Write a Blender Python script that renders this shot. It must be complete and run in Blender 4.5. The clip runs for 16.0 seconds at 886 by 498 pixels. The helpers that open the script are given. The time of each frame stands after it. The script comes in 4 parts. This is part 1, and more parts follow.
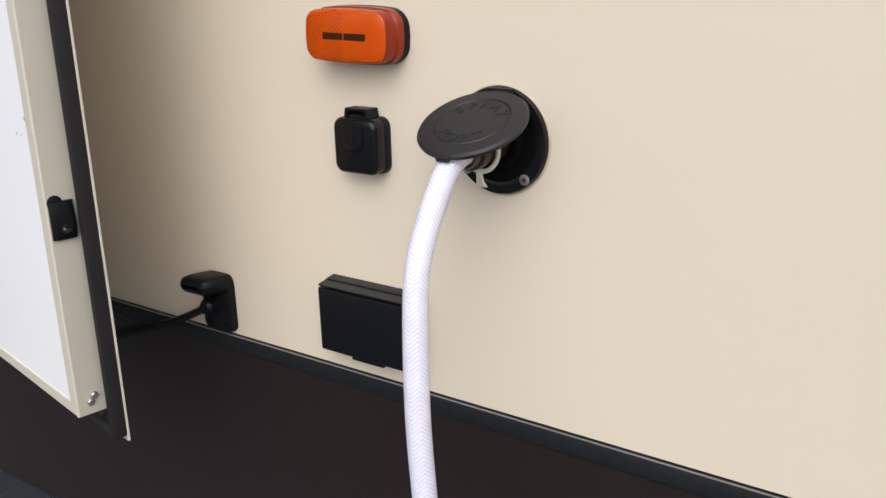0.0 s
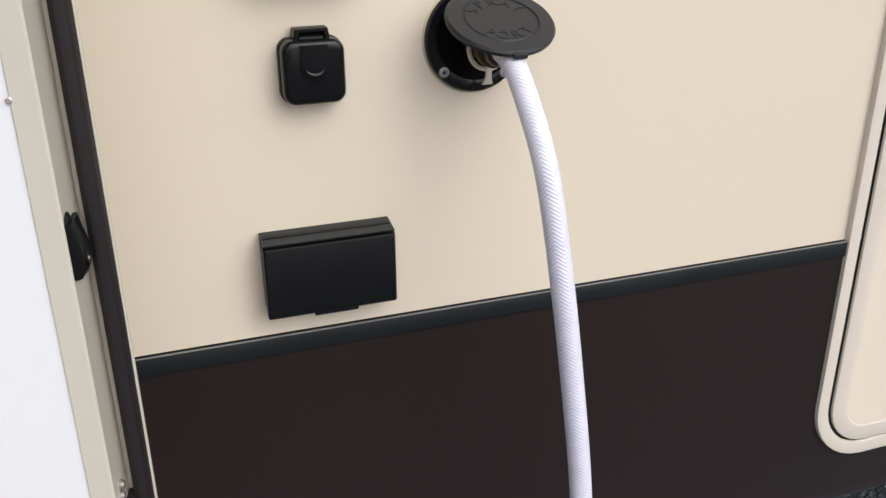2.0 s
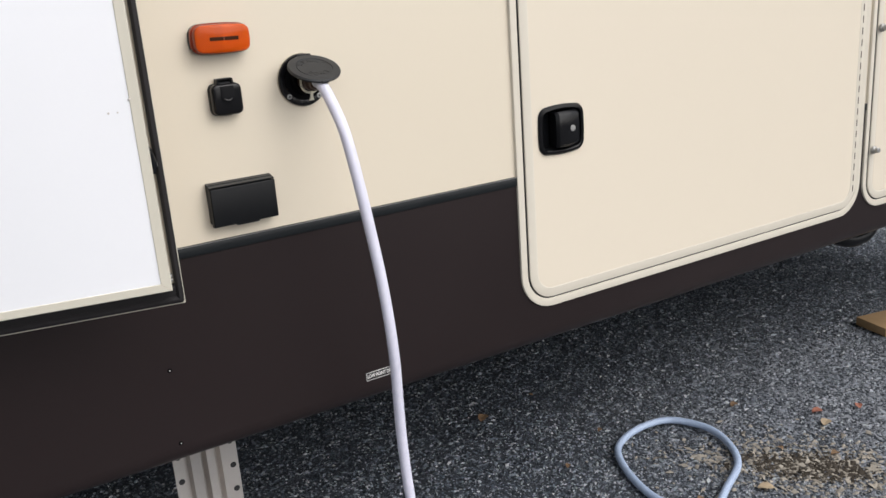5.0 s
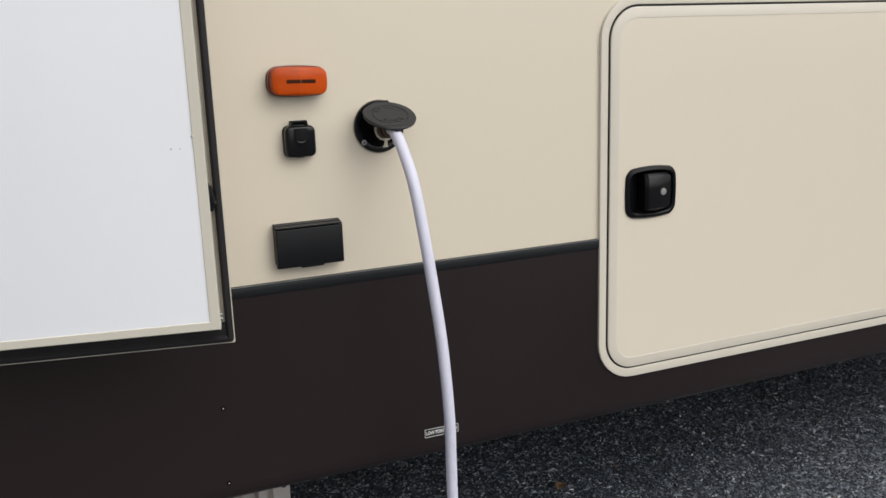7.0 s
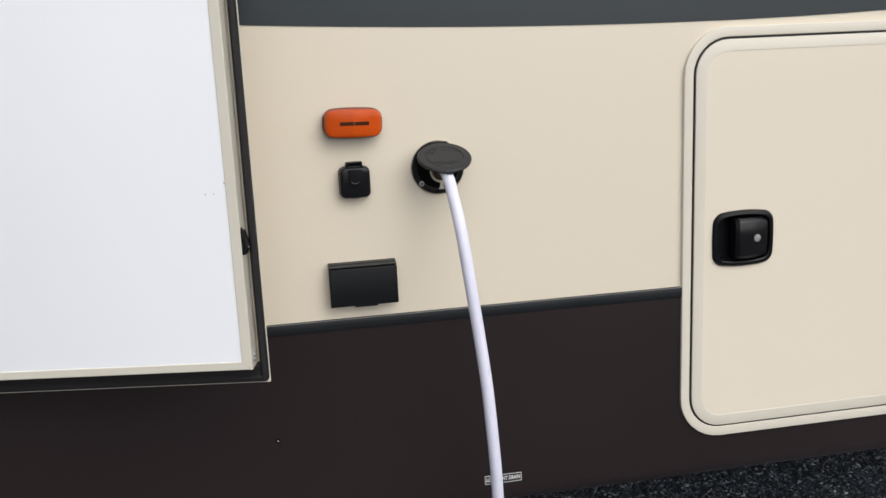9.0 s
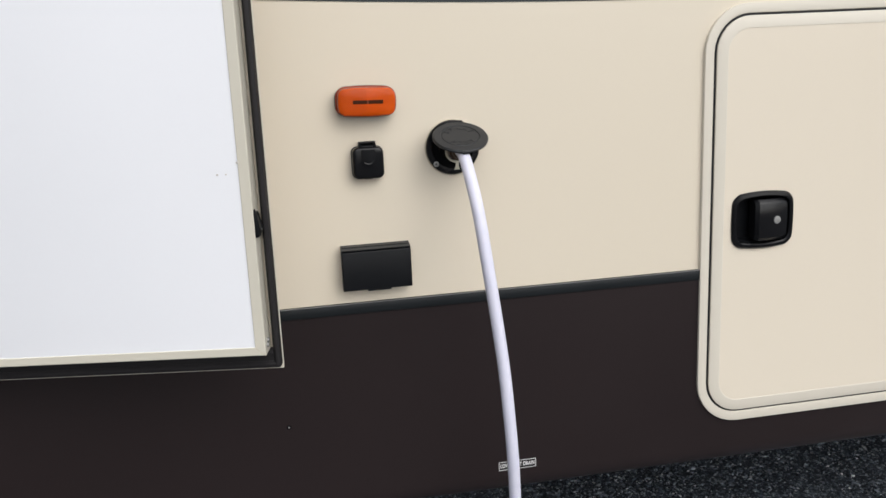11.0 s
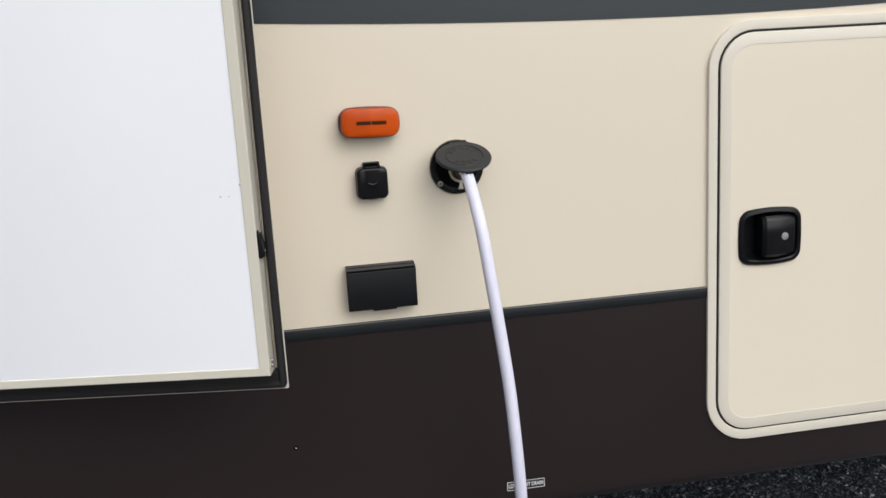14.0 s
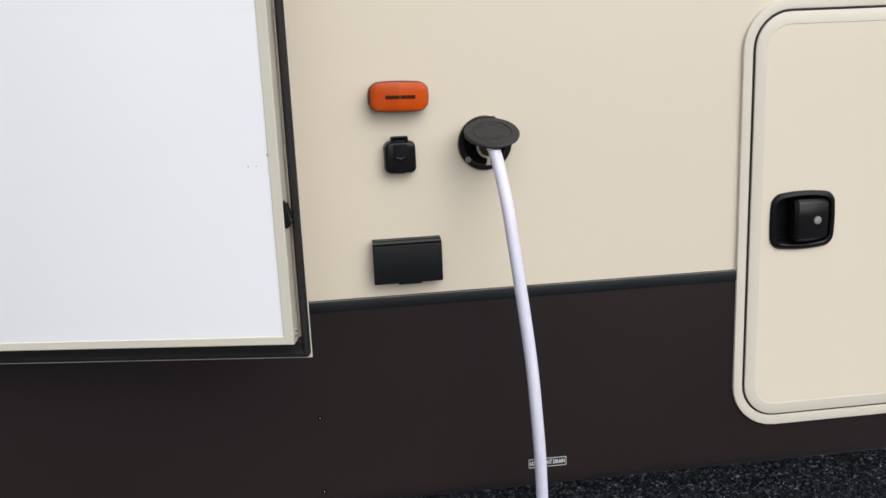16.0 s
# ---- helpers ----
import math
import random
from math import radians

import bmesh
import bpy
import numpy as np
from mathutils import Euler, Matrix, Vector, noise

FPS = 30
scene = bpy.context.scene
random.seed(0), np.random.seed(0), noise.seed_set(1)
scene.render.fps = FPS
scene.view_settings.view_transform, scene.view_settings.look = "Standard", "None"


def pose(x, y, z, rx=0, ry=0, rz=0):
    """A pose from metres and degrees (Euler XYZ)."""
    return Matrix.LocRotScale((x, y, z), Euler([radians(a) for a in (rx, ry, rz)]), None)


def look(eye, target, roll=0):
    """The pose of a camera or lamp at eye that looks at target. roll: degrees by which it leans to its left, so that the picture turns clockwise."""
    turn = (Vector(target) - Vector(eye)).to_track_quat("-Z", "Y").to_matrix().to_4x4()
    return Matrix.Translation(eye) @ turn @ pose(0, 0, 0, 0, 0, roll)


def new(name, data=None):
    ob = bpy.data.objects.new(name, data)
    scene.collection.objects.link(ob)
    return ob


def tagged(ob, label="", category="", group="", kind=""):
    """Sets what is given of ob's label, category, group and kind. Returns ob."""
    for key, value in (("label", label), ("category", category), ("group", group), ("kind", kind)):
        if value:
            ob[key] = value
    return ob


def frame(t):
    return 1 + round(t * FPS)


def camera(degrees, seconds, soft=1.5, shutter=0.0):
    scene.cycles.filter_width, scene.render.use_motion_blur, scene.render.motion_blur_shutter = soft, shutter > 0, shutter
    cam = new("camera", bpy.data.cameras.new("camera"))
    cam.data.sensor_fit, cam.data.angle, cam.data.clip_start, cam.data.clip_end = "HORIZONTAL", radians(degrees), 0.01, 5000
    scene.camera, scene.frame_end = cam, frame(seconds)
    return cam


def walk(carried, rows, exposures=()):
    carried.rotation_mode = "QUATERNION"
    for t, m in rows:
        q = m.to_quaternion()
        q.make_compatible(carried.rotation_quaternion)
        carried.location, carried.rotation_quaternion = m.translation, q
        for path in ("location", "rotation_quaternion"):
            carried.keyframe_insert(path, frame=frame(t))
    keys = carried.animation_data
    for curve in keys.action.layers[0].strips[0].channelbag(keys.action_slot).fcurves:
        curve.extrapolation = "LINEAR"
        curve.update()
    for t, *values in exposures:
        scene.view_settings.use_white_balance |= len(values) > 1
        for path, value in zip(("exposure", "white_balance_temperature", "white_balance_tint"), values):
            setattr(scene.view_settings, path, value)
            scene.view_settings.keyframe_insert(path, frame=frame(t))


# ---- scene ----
cam = camera(53.3, 16.0, 1.5)
PATH = [
    (0, (0.4170, -0.6353, 1.3205), (-0.6876, 0.9243, 0.7308), -1.34),
    (0.2, (0.3203, -0.6800, 1.3426), (-0.6172, 0.9741, 0.7405), 0.18),
    (0.5, (0.2396, -0.7238, 1.3253), (-0.5254, 1.0275, 0.7358), 1.47),
    (0.7, (0.1791, -0.7367, 1.3158), (-0.4463, 1.0571, 0.6810), 1.16),
    (0.9, (0.1043, -0.7112, 1.2922), (-0.3818, 1.1014, 0.5989), 0.07),
    (1, (0.0607, -0.6909, 1.2850), (-0.3419, 1.1307, 0.5646), -0.33),
    (1.2, (-0.0249, -0.6614, 1.2832), (-0.2165, 1.1658, 0.5141), -0.55),
    (1.5, (-0.1219, -0.6216, 1.2907), (0.0500, 1.1877, 0.4550), -0.35),
    (1.7, (-0.1734, -0.6500, 1.2896), (0.1945, 1.1427, 0.4838), -0.28),
    (1.8, (-0.1860, -0.6592, 1.2900), (0.2228, 1.1237, 0.4864), -0.27),
    (2, (-0.2530, -0.7292, 1.3191), (0.3505, 1.0097, 0.5376), -0.55),
    (2.2, (-0.2608, -0.7956, 1.3285), (0.4006, 0.9445, 0.5877), -0.94),
    (2.3, (-0.2618, -0.8247, 1.3303), (0.4172, 0.9128, 0.6015), -1.18),
    (2.5, (-0.2795, -0.8940, 1.3344), (0.4399, 0.8384, 0.6393), -1.55),
    (2.7, (-0.3139, -0.9854, 1.3328), (0.4338, 0.7437, 0.6601), -1.69),
    (3, (-0.3351, -1.1074, 1.3285), (0.4426, 0.6252, 0.7029), -2.40),
    (3.2, (-0.3615, -1.1369, 1.3282), (0.4796, 0.5735, 0.7214), -2.43),
    (3.5, (-0.414, -1.221, 1.335), (0.529, 0.446, 0.757), -2.2),
    (3.7, (-0.462, -1.255, 1.33), (0.557, 0.37, 0.764), -2.0),
    (5.8, (-0.598, -1.561, 1.335), (0.335, 0.116, 0.771), -6.0),
    (6, (-0.583, -1.561, 1.332), (0.312, 0.149, 0.809), -5.3),
    (6.2, (-0.5713, -1.5598, 1.3343), (0.3006, 0.1682, 0.8302), -4.30),
    (6.5, (-0.56, -1.561, 1.34), (0.273, 0.195, 0.864), -3.1),
    (6.7, (-0.5320, -1.5412, 1.3398), (0.2714, 0.2313, 0.8756), -2.64),
    (7, (-0.48, -1.484, 1.325), (0.277, 0.311, 0.872), -1.9),
    (7.2, (-0.4470, -1.4279, 1.3314), (0.2792, 0.3808, 0.8819), -1.07),
    (7.5, (-0.405, -1.364, 1.338), (0.272, 0.461, 0.878), -0.2),
    (7.7, (-0.3836, -1.3576, 1.3443), (0.2472, 0.4854, 0.8918), -0.22),
    (8, (-0.35, -1.379, 1.346), (0.216, 0.487, 0.903), -0.7),
    (8.2, (-0.3228, -1.4114, 1.3580), (0.1982, 0.4666, 0.9110), -1.27),
    (8.5, (-0.276, -1.475, 1.371), (0.162, 0.427, 0.933), -2.0),
    (9, (-0.239, -1.509, 1.366), (0.109, 0.417, 0.951), -2.6),
    (9.2, (-0.244, -1.501, 1.371), (0.101, 0.424, 0.957), -2.4),
    (11.3, (-0.273, -1.465, 1.36), (0.097, 0.446, 0.901), -2.7),
    (11.5, (-0.275, -1.482, 1.364), (0.104, 0.43, 0.914), -2.9),
    (12, (-0.263, -1.48, 1.349), (0.128, 0.431, 0.904), -4.0),
    (12.2, (-0.2572, -1.4832, 1.3455), (0.1264, 0.4286, 0.8994), -4.29),
    (12.5, (-0.252, -1.472, 1.346), (0.117, 0.438, 0.883), -4.3),
    (13, (-0.26, -1.464, 1.357), (0.088, 0.453, 0.907), -3.4),
    (13.5, (-0.262, -1.457, 1.355), (0.07, 0.47, 0.936), -3.3),
    (14, (-0.247, -1.472, 1.36), (0.076, 0.458, 0.949), -3.3),
    (14.5, (-0.226, -1.497, 1.359), (0.065, 0.441, 0.959), -3.5),
    (14.7, (-0.2195, -1.4961, 1.3560), (0.0577, 0.4425, 0.9480), -3.71),
    (15, (-0.219, -1.497, 1.351), (0.05, 0.438, 0.919), -4.2),
    (15.2, (-0.2176, -1.4975, 1.3494), (0.0472, 0.4342, 0.9017), -4.53),
    (15.5, (-0.225, -1.481, 1.345), (0.028, 0.446, 0.873), -4.4),
    (15.7, (-0.2256, -1.4892, 1.3477), (0.0132, 0.4418, 0.8864), -3.81),
    (16, (-0.228, -1.483, 1.345), (0.006, 0.453, 0.904), -2.5),
]
walk(cam, [(t, look(eye, target, roll)) for t, eye, target, roll in PATH], [
    (0.0, 0.43, 6500, 12.9), (0.5, 0.25, 6500, 12.7), (1.0, 0.21, 6500, 12.5), (1.5, 0.31, 6500, 12.2), (2.0, 0.46, 6500, 11.9),
    (2.5, 0.46, 6490, 11.6), (3.0, 0.40, 6460, 11.2), (3.5, 0.42, 6465, 11.2), (5.8, 0.49, 6500, 11.0), (6.0, 0.43, 6500, 10.9), (6.5, 0.28, 6500, 10.4),
    (7.0, 0.16, 6500, 9.7), (7.5, 0.09, 6500, 9.5), (8.0, 0.22, 6490, 9.7), (8.5, 0.29, 6455, 10.0), (9.2, 0.35, 6420, 10.3),
    (11.5, 0.36, 6415, 10.2), (12.5, 0.32, 6410, 10.2), (13.5, 0.35, 6405, 10.1), (15.0, 0.33, 6405, 10.1), (16.0, 0.34, 6400, 10.0),
])

# ---- sky and sun: a bright, thinly overcast day ----
world = bpy.data.worlds.new("sky")
scene.world = world
world.use_nodes = True
wn, wl = world.node_tree.nodes, world.node_tree.links
sky = wn.new("ShaderNodeTexSky")
sky.sky_type, sky.sun_disc = "NISHITA", False
sky.sun_elevation, sky.sun_rotation = radians(43), radians(154)
sky.air_density, sky.dust_density, sky.ozone_density = 1.0, 3.0, 1.0
grey = wn.new("ShaderNodeHueSaturation")
grey.inputs["Saturation"].default_value = 0.25
wl.new(sky.outputs[0], grey.inputs["Color"])
wl.new(grey.outputs[0], wn["Background"].inputs["Color"])
wn["Background"].inputs["Strength"].default_value = 0.124
sun = new("sun", bpy.data.lights.new("sun", "SUN"))
sun.data.energy, sun.data.angle, sun.data.color = 0.97, radians(76), (1.0, 0.98, 0.955)
sun.matrix_world = look((4.2, -8.6, 8.8), (0, 0, 0))


# ---- materials ----
def material(name, color, rough=0.5, metal=0.0, var=0.08, scale=6.0, fine=60.0, bump=0.05, dist=0.002, coat=0.0, spec=0.5, rvar=0.1):
    """A surface with two scales of colour change, uneven gloss and fine relief."""
    m = bpy.data.materials.new(name)
    m.use_nodes = True
    n, l = m.node_tree.nodes, m.node_tree.links
    b = n["Principled BSDF"]
    co = n.new("ShaderNodeTexCoord")
    big, small = n.new("ShaderNodeTexNoise"), n.new("ShaderNodeTexNoise")
    big.inputs["Scale"].default_value, small.inputs["Scale"].default_value = scale, fine
    big.inputs["Detail"].default_value, small.inputs["Detail"].default_value = 4, 3
    tilt = n.new("ShaderNodeMapping")
    tilt.inputs["Location"].default_value, tilt.inputs["Rotation"].default_value = (0.37, 0.21, 0.63), (0.6, 0.4, 0.3)
    l.new(co.outputs["Object"], tilt.inputs["Vector"])
    for x in (big, small):
        l.new(tilt.outputs["Vector"], x.inputs["Vector"])
    mix = n.new("ShaderNodeMath")
    mix.operation = "MULTIPLY_ADD"
    l.new(small.outputs["Fac"], mix.inputs[0])
    mix.inputs[1].default_value = 0.25
    soft = n.new("ShaderNodeMath")
    soft.operation = "MULTIPLY"
    soft.inputs[1].default_value = 0.72
    l.new(big.outputs["Fac"], soft.inputs[0])
    l.new(soft.outputs[0], mix.inputs[2])
    ramp = n.new("ShaderNodeValToRGB")
    lo = [max(0.0, c * (1 - var)) for c in color]
    hi = [min(1.0, c * (1 + var)) for c in color]
    ramp.color_ramp.elements[0].position, ramp.color_ramp.elements[1].position = 0.0, 1.0
    ramp.color_ramp.elements[0].color, ramp.color_ramp.elements[1].color = (*lo, 1), (*hi, 1)
    l.new(mix.outputs[0], ramp.inputs[0])
    l.new(ramp.outputs[0], b.inputs["Base Color"])
    rr_ = n.new("ShaderNodeMapRange")
    rr_.inputs["To Min"].default_value, rr_.inputs["To Max"].default_value = max(0.02, rough - rvar), min(1, rough + rvar)
    l.new(big.outputs["Fac"], rr_.inputs["Value"])
    l.new(rr_.outputs[0], b.inputs["Roughness"])
    b.inputs["Metallic"].default_value = metal
    b.inputs["Coat Weight"].default_value = coat
    b.inputs["Coat Roughness"].default_value = 0.12
    b.inputs["Specular IOR Level"].default_value = spec
    if bump:
        bp = n.new("ShaderNodeBump")
        bp.inputs["Strength"].default_value, bp.inputs["Distance"].default_value = bump, dist
        l.new(small.outputs["Fac"], bp.inputs["Height"])
        l.new(bp.outputs[0], b.inputs["Normal"])
    return m


CREAM = material("cream_gelcoat", (0.726, 0.652, 0.528), 0.3, var=0.012, scale=2.7, fine=30, bump=0.03, dist=0.001, rvar=0.02)
CREAM_PANEL = material("cream_door_skin", (0.768, 0.692, 0.570), 0.16, var=0.012, scale=1.5, fine=12, bump=0.02, dist=0.002, rvar=0.02)
CREAM_TRIM = material("cream_painted_aluminium", (0.64, 0.605, 0.51), 0.35, var=0.05, scale=9, fine=90, bump=0.04, dist=0.0006)
CREAM_FRAME = material("cream_painted_frame", (0.688, 0.640, 0.545), 0.34, var=0.03, scale=6, fine=90, bump=0.04, dist=0.0006)
BROWN = material("dark_brown_skirt", (0.0192, 0.0132, 0.0134), 0.3, spec=0.40, rvar=0.06, var=0.22, scale=2.2, fine=25, bump=0.04, dist=0.001)
GREY_TRIM = material("charcoal_trim", (0.0132, 0.0156, 0.0175), 0.42, spec=0.27, var=0.15, scale=10, fine=120, bump=0.1, dist=0.0005)
LIT_EDGE = material("lit_trim_edge", (0.19, 0.19, 0.185), 0.45, var=0.6, scale=14, fine=70, bump=0.1, dist=0.0004)
COVER_GREY = material("dark_grey_plastic", (0.019, 0.0215, 0.0235), 0.45, spec=0.35, var=0.2, scale=30, fine=300, bump=0.1, dist=0.0003)
DECAL = material("blue_grey_stripe", (0.026, 0.034, 0.039), 0.28, spec=0.35, var=0.04, scale=2, fine=50, bump=0.02, rvar=0.02)
WHITE = material("white_door_lining", (0.842, 0.852, 0.882), 0.4, var=0.02, scale=2.5, fine=180, bump=0.05, dist=0.0005)
BLACK = material("black_plastic", (0.0068, 0.0075, 0.0088), 0.34, spec=0.15, var=0.25, scale=30, fine=400, bump=0.12, dist=0.0003)
BLACK_GLOSS = material("glossy_black_plastic", (0.007, 0.007, 0.008), 0.2, spec=0.28, var=0.2, scale=25, fine=300, bump=0.05, dist=0.0003)
LID_GREY = material("weathered_black_rubber", (0.0125, 0.0138, 0.0160), 0.5, var=0.3, scale=40, fine=350, bump=0.2, dist=0.0004)
DEEP = material("dull_black", (0.004, 0.004, 0.0045), 0.8, spec=0.1, var=0.3, scale=40, fine=300, bump=0.1, dist=0.0003)
RUBBER = material("black_rubber_seal", (0.013, 0.0115, 0.0125), 0.6, spec=0.35, var=0.25, scale=20, fine=250, bump=0.2, dist=0.0004)
STEEL = material("zinc_screw", (0.40, 0.40, 0.39), 0.5, metal=1.0, var=0.15, scale=200, fine=900, bump=0.1, dist=0.0002)
ALU = material("mill_aluminium", (0.60, 0.565, 0.53), 0.36, metal=0.6, var=0.12, scale=14, fine=140, bump=0.08, dist=0.0005)
BRASS = material("brown_fitting", (0.06, 0.032, 0.02), 0.35, metal=0.3, var=0.2, scale=90, fine=500)
SLOT = material("dark_smoked_plastic", (0.045, 0.013, 0.004), 0.5, spec=0.1, var=0.3, scale=200, fine=900)
SLOT_AMBER = material("dull_amber", (0.16, 0.035, 0.008), 0.4, var=0.2, scale=200, fine=900)
IVORY = material("ivory_clip", (0.72, 0.68, 0.55), 0.4, var=0.06, scale=60, fine=300)
PRINT = material("white_print", (0.85, 0.85, 0.84), 0.5, var=0.05, scale=300, fine=900)
LABEL = material("black_label", (0.012, 0.011, 0.011), 0.4, var=0.1, scale=100, fine=500)
SEALANT = material("clear_sealant", (0.55, 0.48, 0.36), 0.3, var=0.12, scale=60, fine=200, bump=0.3, dist=0.001)
WOOD = material("weathered_board", (0.34, 0.22, 0.11), 0.75, var=0.35, scale=12, fine=80, bump=0.4)
LEAF = material("dry_leaf", (0.20, 0.125, 0.07), 0.7, var=0.35, scale=60, fine=300, bump=0.4)
LEAF_PALE = material("straw_leaf", (0.42, 0.33, 0.22), 0.7, var=0.3, scale=60, fine=300, bump=0.4)
LEAF_RED = material("red_leaf", (0.34, 0.135, 0.09), 0.65, var=0.3, scale=60, fine=300, bump=0.4)
SOIL = material("damp_soil", (0.050, 0.040, 0.029), 0.9, var=0.5, scale=60, fine=300, bump=0.4)
LITTER = material("leaf_litter", (0.34, 0.31, 0.26), 0.8, var=0.8, scale=60, fine=300, bump=0.4)
UNDER = material("black_underbelly", (0.015, 0.015, 0.016), 0.7, var=0.3, scale=5, fine=40, bump=0.2)


def lens_material():
    """Amber lens: prism cross-hatching on one half, upright ribs on the other."""
    m = material("amber_lens", (0.64, 0.085, 0.001), 0.3, spec=0.1, var=0.1, scale=40, fine=300, bump=0)
    n, l = m.node_tree.nodes, m.node_tree.links
    b = n["Principled BSDF"]
    b.inputs["Coat Weight"].default_value = 0.35
    b.inputs["Coat Roughness"].default_value = 0.06
    b.inputs["Subsurface Weight"].default_value = 0.1
    b.inputs["Subsurface Radius"].default_value = (0.01, 0.002, 0.0005)
    co = n.new("ShaderNodeTexCoord")
    sep = n.new("ShaderNodeSeparateXYZ")
    l.new(co.outputs["Object"], sep.inputs[0])

    def math_(op, a, c):
        q = n.new("ShaderNodeMath")
        q.operation = op
        for k, v in ((0, a), (1, c)):
            if isinstance(v, (int, float)):
                q.inputs[k].default_value = v
            else:
                l.new(v, q.inputs[k])
        return q.outputs[0]

    x, z = sep.outputs[0], sep.outputs[2]
    k = 820.0
    d1 = math_("ABSOLUTE", math_("SINE", math_("MULTIPLY", math_("ADD", x, z), k), 0), 0)
    d2 = math_("ABSOLUTE", math_("SINE", math_("MULTIPLY", math_("SUBTRACT", x, z), k), 0), 0)
    hatch = math_("SUBTRACT", 0.75, math_("MULTIPLY", math_("MINIMUM", d1, d2), 1.8))
    ribs = math_("MULTIPLY", math_("SINE", math_("MULTIPLY", x, 2700.0), 0), math_("SINE", math_("MULTIPLY", z, 2100.0), 0))
    side = math_("GREATER_THAN", x, -0.001)
    pick = n.new("ShaderNodeMix")
    l.new(side, pick.inputs["Factor"])
    l.new(hatch, pick.inputs["A"])
    l.new(ribs, pick.inputs["B"])
    tone = n.new("ShaderNodeMix")
    tone.data_type, tone.blend_type = "RGBA", "MULTIPLY"
    tone.inputs["B"].default_value = (0.30, 0.18, 0.12, 1)
    dark = n.new("ShaderNodeMapRange")
    dark.inputs["From Min"].default_value, dark.inputs["From Max"].default_value = 0.35, -0.6
    l.new(pick.outputs["Result"], dark.inputs["Value"])
    keep = n.new("ShaderNodeMix")
    l.new(side, keep.inputs["Factor"])
    keep.inputs["A"].default_value, keep.inputs["B"].default_value = 0.55, 0.30
    front = math_("LESS_THAN", sep.outputs[1], -0.0292)
    l.new(math_("MULTIPLY", math_("MULTIPLY", dark.outputs[0], keep.outputs["Result"]), front), tone.inputs["Factor"])
    l.new(b.inputs["Base Color"].links[0].from_socket, tone.inputs["A"])
    l.new(tone.outputs["Result"], b.inputs["Base Color"])
    bp = n.new("ShaderNodeBump")
    bp.inputs["Strength"].default_value, bp.inputs["Distance"].default_value = 0.35, 0.0008
    l.new(math_("MULTIPLY", pick.outputs["Result"], front), bp.inputs["Height"])
    l.new(bp.outputs[0], b.inputs["Normal"])
    return m


def hose_material(name, color, trans):
    """Braided hose: herringbone ribs that follow the tube's u and v."""
    m = material(name, color, 0.4, var=0.04, scale=30, fine=200, bump=0)
    n, l = m.node_tree.nodes, m.node_tree.links
    b = n["Principled BSDF"]
    b.inputs["Subsurface Weight"].default_value = trans
    b.inputs["Subsurface Radius"].default_value = (0.006, 0.006, 0.007)
    uv = n.new("ShaderNodeUVMap")
    uv.uv_map = "UVMap"
    sep = n.new("ShaderNodeSeparateXYZ")
    l.new(uv.outputs[0], sep.inputs[0])

    def math_(op, a, c):
        q = n.new("ShaderNodeMath")
        q.operation = op
        for k, v in ((0, a), (1, c)):
            if isinstance(v, (int, float)):
                q.inputs[k].default_value = v
            else:
                l.new(v, q.inputs[k])
        return q.outputs[0]

    zig = math_("MULTIPLY", math_("PINGPONG", sep.outputs[0], 0.125), 90.0)
    wave = math_("SINE", math_("ADD", math_("MULTIPLY", sep.outputs[1], 1850.0), zig), 0)
    mx = n.new("ShaderNodeMapRange")
    mx.inputs["From Min"].default_value = -1
    l.new(wave, mx.inputs["Value"])
    yarn = n.new("ShaderNodeMix")
    yarn.data_type, yarn.blend_type = "RGBA", "MULTIPLY"
    yarn.inputs["B"].default_value = (0.66, 0.70, 0.82, 1)
    gap = math_("SUBTRACT", 1.0, mx.outputs[0])
    patch = n.new("ShaderNodeTexNoise")
    patch.inputs["Scale"].default_value, patch.inputs["Detail"].default_value = 90, 2
    co = n.new("ShaderNodeTexCoord")
    l.new(co.outputs["Object"], patch.inputs["Vector"])
    l.new(math_("MULTIPLY", math_("MULTIPLY", math_("POWER", gap, 1.4), patch.outputs["Fac"]), 1.2), yarn.inputs["Factor"])
    old = b.inputs["Base Color"].links[0].from_socket
    l.new(old, yarn.inputs["A"])
    l.new(yarn.outputs["Result"], b.inputs["Base Color"])
    bp = n.new("ShaderNodeBump")
    bp.inputs["Strength"].default_value, bp.inputs["Distance"].default_value = 0.3, 0.0010
    l.new(mx.outputs[0], bp.inputs["Height"])
    l.new(bp.outputs[0], b.inputs["Normal"])
    return m


def ground_material():
    m = material("dark_chippings", (0.062, 0.072, 0.087), 0.85, var=0.6, scale=1.3, fine=260, bump=1.0, dist=0.01)
    return m


